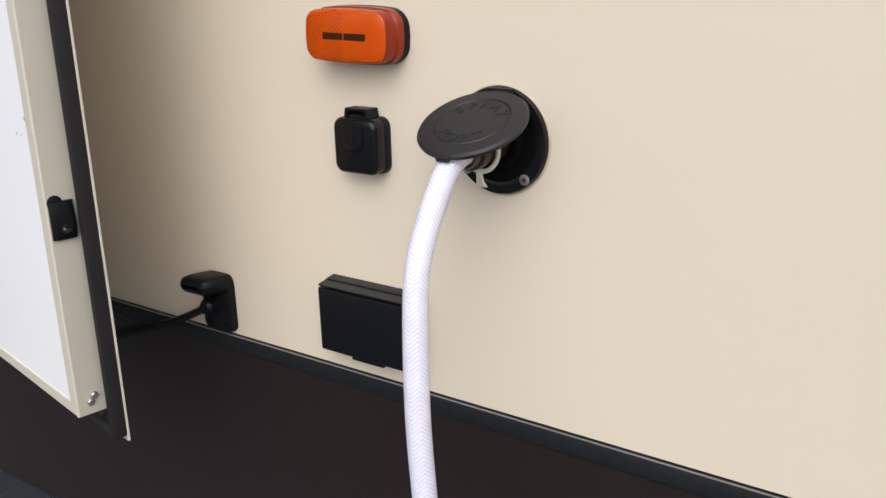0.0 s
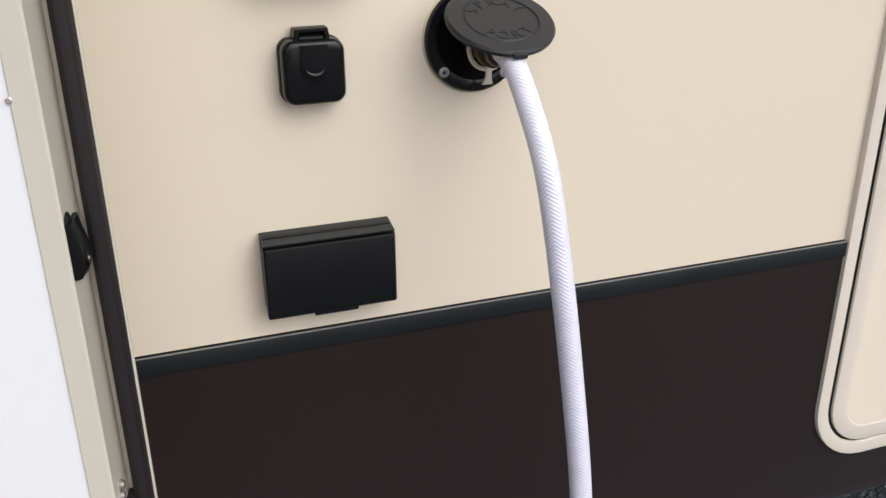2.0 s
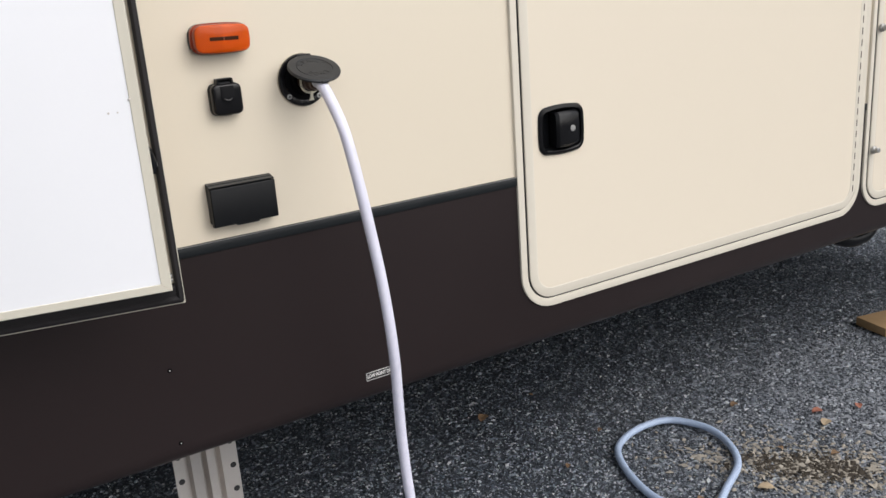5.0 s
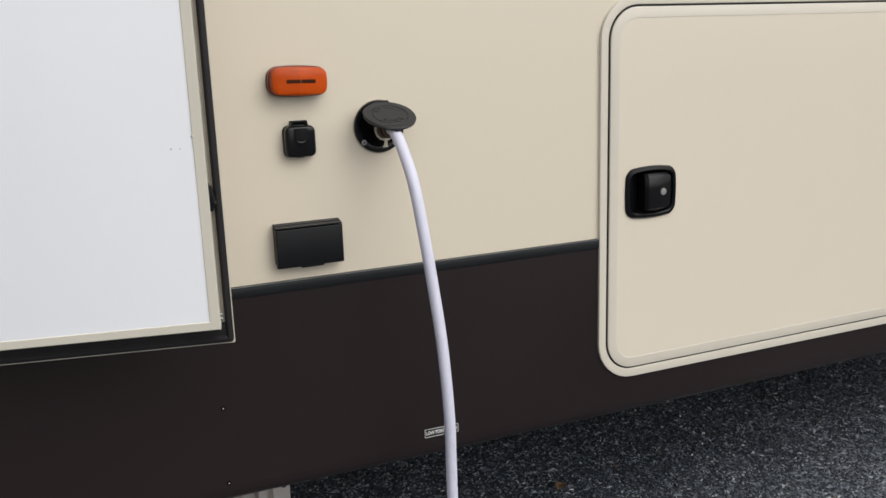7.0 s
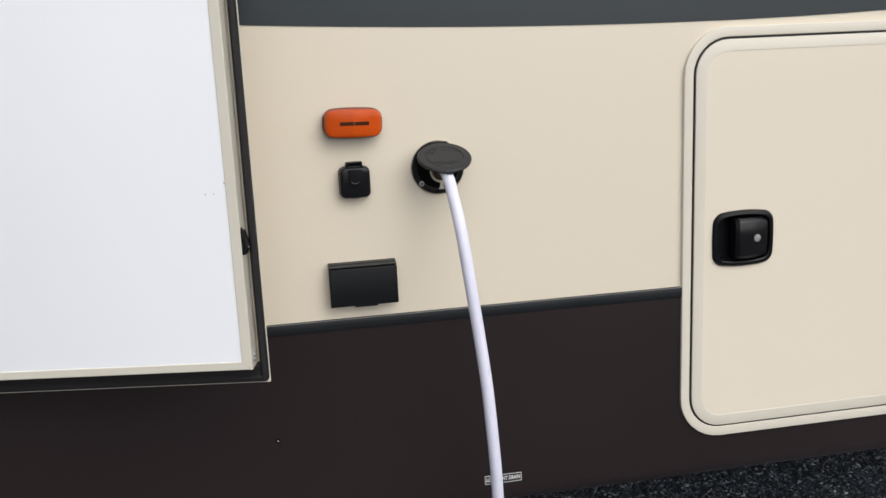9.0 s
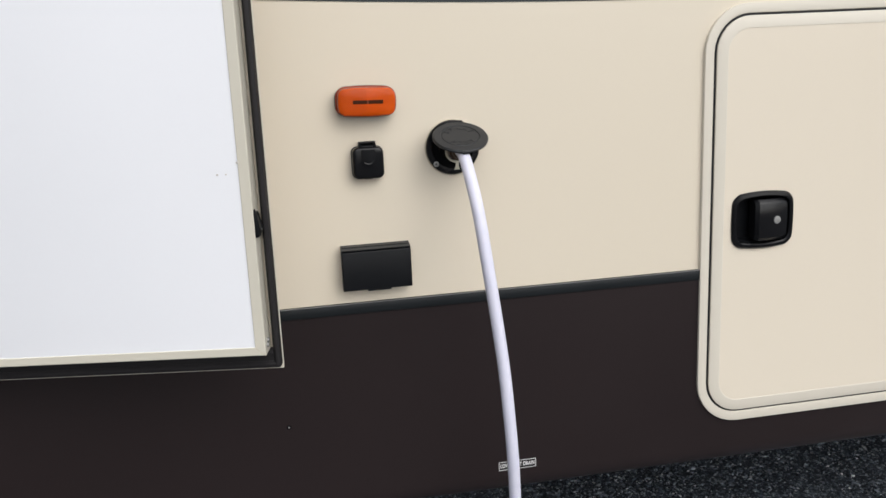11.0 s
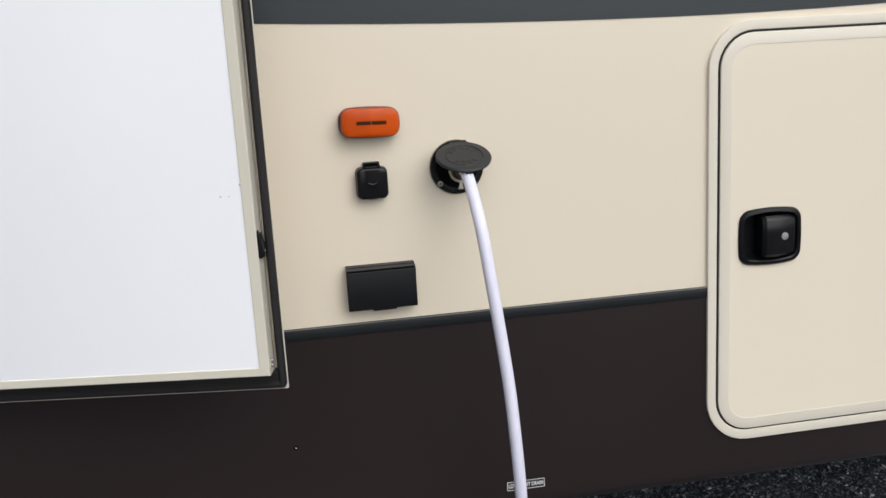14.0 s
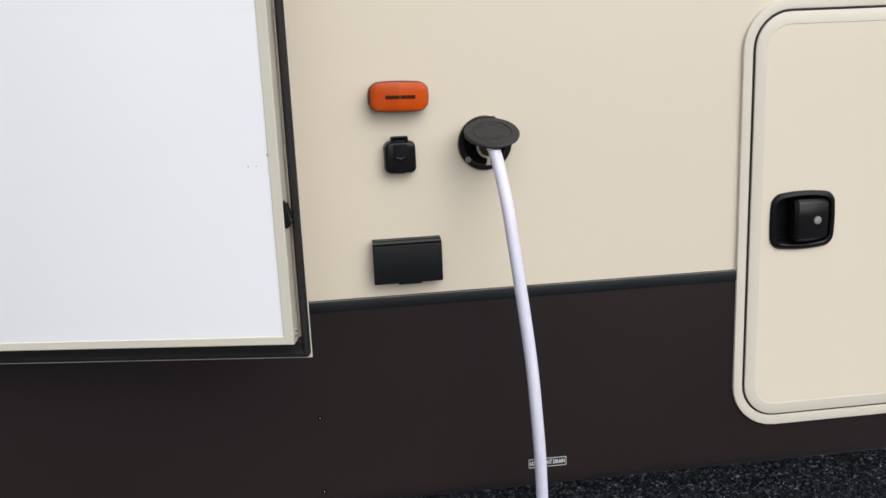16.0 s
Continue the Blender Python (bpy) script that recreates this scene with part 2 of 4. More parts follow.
def stone_material():
    m = bpy.data.materials.new("stone_chips")
    m.use_nodes = True
    n, l = m.node_tree.nodes, m.node_tree.links
    b = n["Principled BSDF"]
    geo = n.new("ShaderNodeNewGeometry")
    ramp = n.new("ShaderNodeValToRGB")
    e = ramp.color_ramp.elements
    e[0].position, e[0].color = 0.0, (0.022, 0.028, 0.037, 1)
    e[1].position, e[1].color = 1.0, (0.70, 0.73, 0.75, 1)
    for p, c in ((0.40, (0.090, 0.110, 0.140, 1)), (0.75, (0.245, 0.284, 0.336, 1)), (0.93, (0.44, 0.48, 0.52, 1))):
        k = e.new(p)
        k.color = c
    l.new(geo.outputs["Random Per Island"], ramp.inputs[0])
    co = n.new("ShaderNodeTexCoord")
    ns = n.new("ShaderNodeTexNoise")
    ns.inputs["Scale"].default_value = 250
    l.new(co.outputs["Object"], ns.inputs["Vector"])
    mx = n.new("ShaderNodeMix")
    mx.data_type, mx.blend_type = "RGBA", "MULTIPLY"
    mx.inputs["Factor"].default_value = 0.5
    l.new(ramp.outputs[0], mx.inputs["A"])
    l.new(ns.outputs["Color"], mx.inputs["B"])
    # paler round the coiled hose: stronger daylight there put into the colour, ragged edge
    spot = n.new("ShaderNodeMapping")
    spot.vector_type = "TEXTURE"
    spot.inputs["Location"].default_value, spot.inputs["Scale"].default_value = (1.9, -0.15, 0.0), (1.35, 1.05, 1.0)
    ball = n.new("ShaderNodeTexGradient")
    ball.gradient_type = "SPHERICAL"
    wide = n.new("ShaderNodeTexNoise")
    wide.inputs["Scale"].default_value = 5
    daylit = n.new("ShaderNodeMath")
    daylit.operation = "MULTIPLY_ADD"
    l.new(co.outputs["Object"], spot.inputs["Vector"])
    l.new(co.outputs["Object"], wide.inputs["Vector"])
    l.new(spot.outputs[0], ball.inputs["Vector"])
    l.new(ball.outputs["Fac"], daylit.inputs[0])
    l.new(wide.outputs["Fac"], daylit.inputs[1])
    pale = n.new("ShaderNodeMix")
    pale.data_type = "RGBA"
    daylit.inputs[2].default_value = 0.0
    l.new(daylit.outputs[0], pale.inputs["Factor"])
    l.new(mx.outputs["Result"], pale.inputs["A"])
    pale.inputs["B"].default_value = (0.40, 0.42, 0.45, 1)
    l.new(pale.outputs["Result"], b.inputs["Base Color"])
    b.inputs["Roughness"].default_value = 0.5
    return m


def scuffed(name, base, size, level):
    """Adds sparse pale flecks and scrapes to a plain surface."""
    m = base.copy()
    m.name = name
    n, l = m.node_tree.nodes, m.node_tree.links
    b = n["Principled BSDF"]
    co = n.new("ShaderNodeTexCoord")
    ns = n.new("ShaderNodeTexNoise")
    ns.inputs["Scale"].default_value, ns.inputs["Detail"].default_value, ns.inputs["Roughness"].default_value = size, 6, 0.7
    l.new(co.outputs["Object"], ns.inputs["Vector"])
    cut = n.new("ShaderNodeMapRange")
    cut.inputs["From Min"].default_value, cut.inputs["From Max"].default_value = level, level + 0.06
    l.new(ns.outputs["Fac"], cut.inputs["Value"])
    mx = n.new("ShaderNodeMix")
    mx.data_type = "RGBA"
    mx.inputs["B"].default_value = (0.16, 0.16, 0.165, 1)
    l.new(cut.outputs[0], mx.inputs["Factor"])
    l.new(b.inputs["Base Color"].links[0].from_socket, mx.inputs["A"])
    l.new(mx.outputs["Result"], b.inputs["Base Color"])
    return m


SCUFFED = scuffed("scuffed_black_plastic", BLACK_GLOSS, 110, 0.69)
LID_GREY = scuffed("flecked_black_rubber", LID_GREY, 260, 0.72)
AMBER = lens_material()
AMBER_RIM = material("shaded_amber_rim", (0.25, 0.024, 0.004), 0.22, spec=0.3, var=0.15, scale=60, fine=300, bump=0.02)
HOSE = hose_material("white_braided_hose", (0.80, 0.79, 0.89), 0.0)
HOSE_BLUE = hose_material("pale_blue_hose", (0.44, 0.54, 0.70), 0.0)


# ---- mesh helpers ----
def mesh_ob(name, bm, mat, angle=35):
    bmesh.ops.recalc_face_normals(bm, faces=bm.faces[:])
    me = bpy.data.meshes.new(name)
    bm.to_mesh(me)
    bm.free()
    me.materials.append(mat)
    me.shade_smooth()
    me.set_sharp_from_angle(angle=radians(angle))
    return new(name, me)


def part(name, bm, mat, parent, label="", angle=35):
    ob = mesh_ob(name, bm, mat, angle)
    ob.parent = parent
    ob.matrix_parent_inverse = parent.matrix_world.inverted()
    return tagged(ob, label)


def thing(name, at, label, category, kind="", group="", turn=(0, 0, 0)):
    ob = new(name)
    ob.empty_display_size = 0.02
    ob.matrix_world = pose(*at, *turn)
    return tagged(ob, label, category, group, kind)


def loft(bm, loops, closed=True, cap0=True, cap1=True, ring=False):
    rows = [[bm.verts.new(p) for p in lp] for lp in loops]
    k = len(rows[0])
    pairs = list(zip(rows, rows[1:])) + ([(rows[-1], rows[0])] if ring else [])
    for a, b in pairs:
        for i in range(k if closed else k - 1):
            j = (i + 1) % k
            bm.faces.new((a[i], a[j], b[j], b[i]))
    if cap0 and not ring:
        bm.faces.new(rows[0][::-1])
    if cap1 and not ring:
        bm.faces.new(rows[-1])
    return rows


def rr(x0, x1, z0, z1, r, y, n=6, side=0):
    """A rounded rectangle in a plane of constant y."""
    out = []
    for cx, cz, a in ((x1 - r, z0 + r, -90), (x1 - r, z1 - r, 0), (x0 + r, z1 - r, 90), (x0 + r, z0 + r, 180)):
        for i in range(n + 1):
            q = radians(a + 90 * i / n)
            out.append((cx + r * math.cos(q), y, cz + r * math.sin(q)))
    if not side:
        return out
    full = []
    for c in range(4):
        arc, nxt = out[c * (n + 1):(c + 1) * (n + 1)], out[((c + 1) % 4) * (n + 1)]
        full += arc
        for k in range(1, side + 1):
            u = k / (side + 1)
            full.append((arc[-1][0] * (1 - u) + nxt[0] * u, y, arc[-1][2] * (1 - u) + nxt[2] * u))
    return full


def plate(x0, x1, z0, z1, r, y0, y1, b=0.002, n=6, bm=None):
    """A rounded plate from y0 (back) out to y1 (front), with softened front edge."""
    bm = bm or bmesh.new()
    s = 1 if y1 < y0 else -1
    loops = [rr(x0, x1, z0, z1, r, y0, n), rr(x0, x1, z0, z1, r, y1 + s * b, n)]
    for k in (0.3, 0.7, 1.0):
        q = radians(90 * k)
        i = b * (1 - math.cos(q))
        loops.append(rr(x0 + i, x1 - i, z0 + i, z1 - i, max(r - i, 0.0004), y1 + s * b * (1 - math.sin(q)), n))
    loft(bm, loops)
    return bm


def ring_plate(x0, x1, z0, z1, r, w, y0, y1, b=0.002, n=8, bm=None, slope=0.0):
    """A rounded frame of width w; slope: how far its face falls from the outer to the inner edge."""
    bm = bm or bmesh.new()
    L = [rr(x0, x1, z0, z1, r, y0, n), rr(x0, x1, z0, z1, r, y1 + b, n), rr(x0 + b * .3, x1 - b * .3, z0 + b * .3, z1 - b * .3, r - b * .3, y1 + b * .3, n),
         rr(x0 + b, x1 - b, z0 + b, z1 - b, r - b, y1, n)]
    i = w - b
    L += [rr(x0 + i, x1 - i, z0 + i, z1 - i, max(r - i, .001), y1 + slope, n), rr(x0 + w, x1 - w, z0 + w, z1 - w, max(r - w, .001), y1 + slope + b, n),
          rr(x0 + w, x1 - w, z0 + w, z1 - w, max(r - w, .001), y0, n)]
    loft(bm, L, ring=True)
    return bm


def lathe(profile, m, n=40, bm=None, caps=True):
    """Turns (radius, height) pairs about the local z axis of m."""
    bm = bm or bmesh.new()
    loops = [[m @ Vector((max(r, 1e-5) * math.cos(2 * math.pi * i / n), max(r, 1e-5) * math.sin(2 * math.pi * i / n), h)) for i in range(n)] for r, h in profile]
    loft(bm, loops, cap0=caps, cap1=caps)
    return bm


def box(x0, x1, y0, y1, z0, z1, b=0.0, m=None, bm=None):
    bm = bm or bmesh.new()
    r = bmesh.ops.create_cube(bm, size=1, matrix=Matrix.LocRotScale(((x0 + x1) / 2, (y0 + y1) / 2, (z0 + z1) / 2), None, (x1 - x0, y1 - y0, z1 - z0)))
    if b:
        es = list({e for v in r["verts"] for e in v.link_edges})
        vs = bmesh.ops.bevel(bm, geom=es, offset=b, segments=2, affect="EDGES", profile=0.6)["verts"]
        r = {"verts": list({v for f in vs for v in [f]} | {v for v in r["verts"] if v.is_valid})}
    if m is not None:
        bmesh.ops.transform(bm, matrix=m, verts=bm.verts[:])
    return bm


def spline(pts, per=12):
    """Catmull-Rom through the points."""
    P = [Vector(p) for p in pts]
    P = [2 * P[0] - P[1]] + P + [2 * P[-1] - P[-2]]
    out = []
    for i in range(1, len(P) - 2):
        a, b, c, d = P[i - 1:i + 3]
        for k in range(per):
            t = k / per
            out.append(0.5 * (2 * b + (c - a) * t + (2 * a - 5 * b + 4 * c - d) * t * t + (3 * b - a - 3 * c + d) * t ** 3))
    out.append(P[-2])
    return out


def tube(pts, r, n=16, bm=None):
    """A round tube along pts, with u round it and v along it in metres."""
    bm = bm or bmesh.new()
    uv = bm.loops.layers.uv.new("UVMap")
    side = Vector((1, 0, 0))
    rows, dist = [], [0.0]
    for i, p in enumerate(pts):
        d = (pts[min(i + 1, len(pts) - 1)] - pts[max(i - 1, 0)]).normalized()
        side = (side - d * side.dot(d)).normalized()
        up = d.cross(side)
        rad = r(i / (len(pts) - 1)) if callable(r) else r
        rows.append([bm.verts.new(p + rad * (math.cos(2 * math.pi * k / n) * side + math.sin(2 * math.pi * k / n) * up)) for k in range(n)])
        if i:
            dist.append(dist[-1] + (p - pts[i - 1]).length)
    for i in range(len(rows) - 1):
        for k in range(n):
            f = bm.faces.new((rows[i][k], rows[i][(k + 1) % n], rows[i + 1][(k + 1) % n], rows[i + 1][k]))
            for lp, (u, v) in zip(f.loops, ((k, i), (k + 1, i), (k + 1, i + 1), (k, i + 1))):
                lp[uv].uv = (u / n, dist[v])
    bm.faces.new(rows[0][::-1])
    bm.faces.new(rows[-1])
    return bm


def letters(text, size, m, mat, name, parent, depth=0.0004, bold=0.0):
    """Built-in font, as a mesh under its thing."""
    cu = bpy.data.curves.new(name, "FONT")
    cu.body, cu.size, cu.extrude, cu.align_x, cu.align_y = text, size, depth, "CENTER", "CENTER"
    cu.offset = size * bold
    tmp = new(name, cu)
    bpy.context.view_layer.update()
    me = bpy.data.meshes.new_from_object(tmp.evaluated_get(bpy.context.evaluated_depsgraph_get()))
    bpy.data.objects.remove(tmp)
    bm = bmesh.new()
    bm.from_mesh(me)
    bmesh.ops.transform(bm, matrix=m, verts=bm.verts[:])
    return bm if parent is None else part(name, bm, mat, parent)


# ---- ground ----
def ground_z(x, y):
    return 0.004 * math.sin(2.1 * x + 0.7) * math.cos(1.7 * y) - 0.004


def make_ground():
    bm = bmesh.new()
    xs = [-300, -60, -12] + [-5 + 0.1 * i for i in range(101)] + [12, 60, 300]
    ys = [-300, -60, -12] + [-5 + 0.1 * i for i in range(101)] + [12, 60, 300]
    vs = [[bm.verts.new((x, y, ground_z(x, y) if abs(x) < 6 and abs(y) < 6 else -0.004)) for y in ys] for x in xs]
    for i in range(len(xs) - 1):
        for j in range(len(ys) - 1):
            bm.faces.new((vs[i][j], vs[i + 1][j], vs[i + 1][j + 1], vs[i][j + 1]))
    tagged(mesh_ob("ground", bm, ground_material()), "dark grey stone chippings on the parking ground", "ground", kind="structure")


def chips(name, x, y, size, mat, rng, label, lift=0.002):
    """Loose chips: squashed, twisted shards joined into one mesh."""
    count = len(x)
    base = np.array([[1, 0, -0.3], [0, 1, -0.3], [-1, 0, -0.3], [0, -1, -0.3], [0, 0, 1]], float)
    tri = np.array([[0, 1, 4], [1, 2, 4], [2, 3, 4], [3, 0, 4]])
    V = base[None] * (size[:, None, None] * rng.uniform(0.5, 1.3, (count, 5, 1)))
    V[:, :, 0] *= rng.uniform(0.9, 2.5, (count, 1))
    V[:, :, 2] *= rng.uniform(0.4, 0.8, (count, 1))
    a = rng.uniform(0, 6.283, count)
    tilt = rng.normal(0, 0.5, count)
    X, Y, Z = V[..., 0].copy(), V[..., 1].copy(), V[..., 2].copy()
    Y, Z = Y * np.cos(tilt)[:, None] - Z * np.sin(tilt)[:, None], Y * np.sin(tilt)[:, None] + Z * np.cos(tilt)[:, None]
    V[..., 0] = X * np.cos(a)[:, None] - Y * np.sin(a)[:, None] + x[:, None]
    V[..., 1] = X * np.sin(a)[:, None] + Y * np.cos(a)[:, None] + y[:, None]
    gz = 0.004 * np.sin(2.1 * x + 0.7) * np.cos(1.7 * y) - 0.004
    V[..., 2] = Z + gz[:, None] + lift
    F = (tri[None] + 5 * np.arange(count)[:, None, None]).reshape(-1, 3)
    me = bpy.data.meshes.new(name)
    me.vertices.add(count * 5)
    me.vertices.foreach_set("co", V.reshape(-1))
    me.loops.add(len(F) * 3)
    me.loops.foreach_set("vertex_index", F.reshape(-1).astype(np.int32))
    me.polygons.add(len(F))
    me.polygons.foreach_set("loop_start", np.arange(0, len(F) * 3, 3, dtype=np.int32))
    me.update(calc_edges=True)
    me.materials.append(mat)
    tagged(new(name, me), label, name.replace("_", " "), kind="stuff")


def make_gravel():
    rng = np.random.default_rng(5)
    count = 540000
    x = -1.4 + 5.8 * rng.random(count)
    y = -0.7 + 2.9 * rng.random(count) ** 1.3
    chips("gravel", x, y, rng.gamma(5, 0.00056, count).clip(0.0015, 0.0095), stone_material(), rng, "loose dark grey stone chips on the ground")
    for name, n, along, across, size, mat, label in (("soil", 1100, 0.085, 0.034, 0.0009, SOIL, "damp dark brown soil showing between the chips"),
                                                     ("leaf_litter", 1300, 0.17, 0.085, 0.0009, LITTER, "crumbled tan leaf litter scattered on the chips")):
        u, v = along * rng.normal(size=n), across * rng.normal(size=n)
        chips(name, 1.315 + 0.69 * u + 0.72 * v, -0.150 - 0.72 * u + 0.69 * v, rng.gamma(5, size, n).clip(0.002, 0.010), mat, rng, label, 0.004)


make_ground()
make_gravel()

# ---- trailer body ----
XL, XR, TOP, BACK = -4.2, 3.2, 3.3, 2.4
SK_TOP, SK_BOT = 0.931, 0.567
A0, A1, AZ0, AZ1 = 0.4865, 1.684, 0.622, 1.405     # first baggage door, outer frame
B0, B1 = 1.699, 2.60                              # second baggage door


def holed(name, z0, z1, hz0, hz1, y0, y1, mat, label, category):
    """A wall panel with the two baggage openings cut through it."""
    w = 0.0246
    xs = [XL, A0 + w, A1 - w, B0 + w, B1 - w, XR]
    zs = sorted({z0, max(z0, hz0), min(z1, hz1), z1})
    bm = bmesh.new()
    V = {}

    def v(i, j, k):
        if (i, j, k) not in V:
            V[i, j, k] = bm.verts.new((xs[i], (y0, y1)[k], zs[j]))
        return V[i, j, k]

    solid = {(i, j) for i in range(5) for j in range(len(zs) - 1) if not (i in (1, 3) and zs[j] >= hz0 - 1e-6 and zs[j + 1] <= hz1 + 1e-6)}
    for i, j in solid:
        bm.faces.new((v(i, j, 0), v(i, j + 1, 0), v(i + 1, j + 1, 0), v(i + 1, j, 0)))
        bm.faces.new((v(i, j, 1), v(i + 1, j, 1), v(i + 1, j + 1, 1), v(i, j + 1, 1)))
        for di, dj, a, b in ((-1, 0, (i, j), (i, j + 1)), (1, 0, (i + 1, j + 1), (i + 1, j)), (0, -1, (i + 1, j), (i, j)), (0, 1, (i, j + 1), (i + 1, j + 1))):
            if (i + di, j + dj) not in solid:
                bm.faces.new((v(*a, 0), v(*b, 0), v(*b, 1), v(*a, 1)))
    return tagged(mesh_ob(name, bm, mat), label, category, kind="structure")


holed("wall_side", SK_TOP, TOP, AZ0, AZ1 - 0.0246, 0.045, 0.0, CREAM, "cream fibreglass side wall of a travel trailer", "wall")
holed("wall_skirt", SK_BOT, SK_TOP - 0.002, AZ0 + 0.0246, AZ1, 0.030, -0.002, BROWN, "dark brown painted metal skirt of the trailer", "wall skirt")
# rolled lower edge of the skirt
bm = bmesh.new()
loft(bm, [[(x, -0.002 + 0.017 * (1 - math.cos(radians(a))), SK_BOT - 0.030 * math.sin(radians(a))) for a in range(0, 181, 12)] for x in (XL, XR)])
tagged(mesh_ob("trim_skirt_edge", bm, BROWN), "rolled dark brown lower edge of the skirt", "trim", kind="structure")
# trim rail over the joint of wall and skirt, broken by the baggage doors
for k, (x0, x1) in enumerate(((XL, A0 + 0.001), (A1 - 0.001, B0 + 0.001), (B1, XR))):
    bm = bmesh.new()
    prof = [(-0.002, SK_TOP - 0.0205), (-0.0040, SK_TOP - 0.0198), (-0.0046, SK_TOP - 0.0188), (-0.0047, SK_TOP - 0.0022), (-0.0042, SK_TOP - 0.0012), (-0.0006, SK_TOP - 0.0010), (0.001, SK_TOP - 0.010)]
    loft(bm, [[(x, y, z) for y, z in prof] for x in (x0, x1)])
    rail = tagged(mesh_ob("trim", bm, GREY_TRIM, 60), "charcoal trim rail between cream wall and brown skirt", "trim", kind="structure")
    # highlight on the rail's top edge, put in as a thin pale grey strip
    bm = bmesh.new()
    loft(bm, [[(x, y, z) for y, z in ((-0.0044, SK_TOP - 0.0018), (-0.0050, SK_TOP - 0.0015), (-0.0050, SK_TOP - 0.0006), (-0.0040, SK_TOP - 0.0003), (-0.0036, SK_TOP - 0.0012))] for x in (x0, x1)])
    part("lip", bm, LIT_EDGE, rail, "upper edge of the rail, its highlight put in as pale grey")


def stripe_edge(x):
    return 1.416 + (0.036 if x < 0.5 else 0.05) * (x - 0.5) ** 2


bm = bmesh.new()
xs = [-2.0 + 0.1 * i for i in range(61)]
loft(bm, [[(x, 0.0, stripe_edge(x)), (x, -0.0012, stripe_edge(x)), (x, -0.0012, 1.78 + 0.01 * x), (x, 0.0, 1.78 + 0.01 * x)] for x in xs])
tagged(mesh_ob("stripe", bm, DECAL), "blue-grey vinyl stripe with a curved lower edge", "stripe decal", kind="structure")
# unseen sides, roof and floor; walls and floor hang low to block light below
for name, b in (("wall_far", (XL, XR, BACK - 0.045, BACK, 0.02, TOP)), ("wall_front", (XL, XL + 0.045, 0.046, BACK - 0.046, 0.02, TOP)), ("wall_rear", (XR - 0.045, XR, 0.046, BACK - 0.046, 0.30, TOP))):
    tagged(mesh_ob(name, box(*b), CREAM), "plain cream trailer wall, unseen, carried low to block light", "wall", kind="structure")
tagged(mesh_ob("roof", box(XL, XR, 0, BACK, TOP, TOP + 0.06, 0.02), WHITE), "white trailer roof", "roof", kind="structure")
tagged(mesh_ob("floor", box(XL + 0.05, XR - 0.05, 0.21, BACK - 0.05, 0.44, 0.56, 0.004), UNDER), "black trailer underbelly, unseen, set low to cut light beneath", "floor", kind="structure")


# ---- baggage doors ----
def handle_loop(cx, cz, i, y, r, n=8):
    """The barrel-shaped outline of the latch, drawn in by i."""
    hw, hh = 0.0598 - i, 0.0480 - i
    return [(x + 0.0024 * (1 - ((z - cz) / hh) ** 2) * (x - cx) / hw, y, z + 0.0060 * (1 - ((x - cx) / hw) ** 2) * (z - cz) / hh)
            for x, _, z in rr(cx - hw, cx + hw, cz - hh, cz + hh, r, y, n, 7)]


def handle_parts(door, cx, cz):
    def inset(i, y, r):
        return handle_loop(cx, cz, i, y, r)

    bez = bmesh.new()
    y = -0.0075
    loft(bez, [inset(0, y + 0.006, 0.017), inset(0, y - 0.0025, 0.017), inset(0.0025, y - 0.0060, 0.015), inset(0.0075, y - 0.0068, 0.012), inset(0.0095, y - 0.0050, 0.010), inset(0.0105, y + 0.006, 0.009)], ring=True)
    h = part("door_handle", bez, BLACK_GLOSS, door, "black plastic paddle latch set into the door")
    pan = bmesh.new()
    loft(pan, [inset(0.0102, y - 0.001, 0.009), inset(0.015, y + 0.022, 0.008)], cap0=False)
    part("pan", pan, BLACK, h)
    pad = bmesh.new()
    px0, px1 = cx - 0.018, cx + 0.0485
    loops = []
    for x, yy in ((px0, y + 0.012), (px0, y - 0.006), (px0 + 0.006, y - 0.011), (cx + 0.012, y - 0.012), (cx + 0.036, y - 0.008), (px1, y - 0.003), (px1, y + 0.010)):
        dz = 0.0385 if px0 < x < px1 else 0.0368
        loops.append([(x, yy + 0.004, cz - dz), (x, yy - 0.0010, cz - dz + 0.006), (x, yy - 0.002, cz), (x, yy - 0.0014, cz + dz - 0.0085), (x, yy + 0.0005, cz + dz - 0.0045), (x, yy + 0.006, cz + dz), (x, y + 0.015, cz + dz), (x, y + 0.015, cz - dz)])
    loft(pad, loops)
    part("paddle", pad, BLACK_GLOSS, h)
    part("lock_cylinder", lathe([(0.0075, 0), (0.0075, 0.007), (0.0066, 0.0085), (0.003, 0.0088)], pose(cx + 0.023, y - 0.006, cz, 90), 20), STEEL, h, "round zinc lock cylinder")


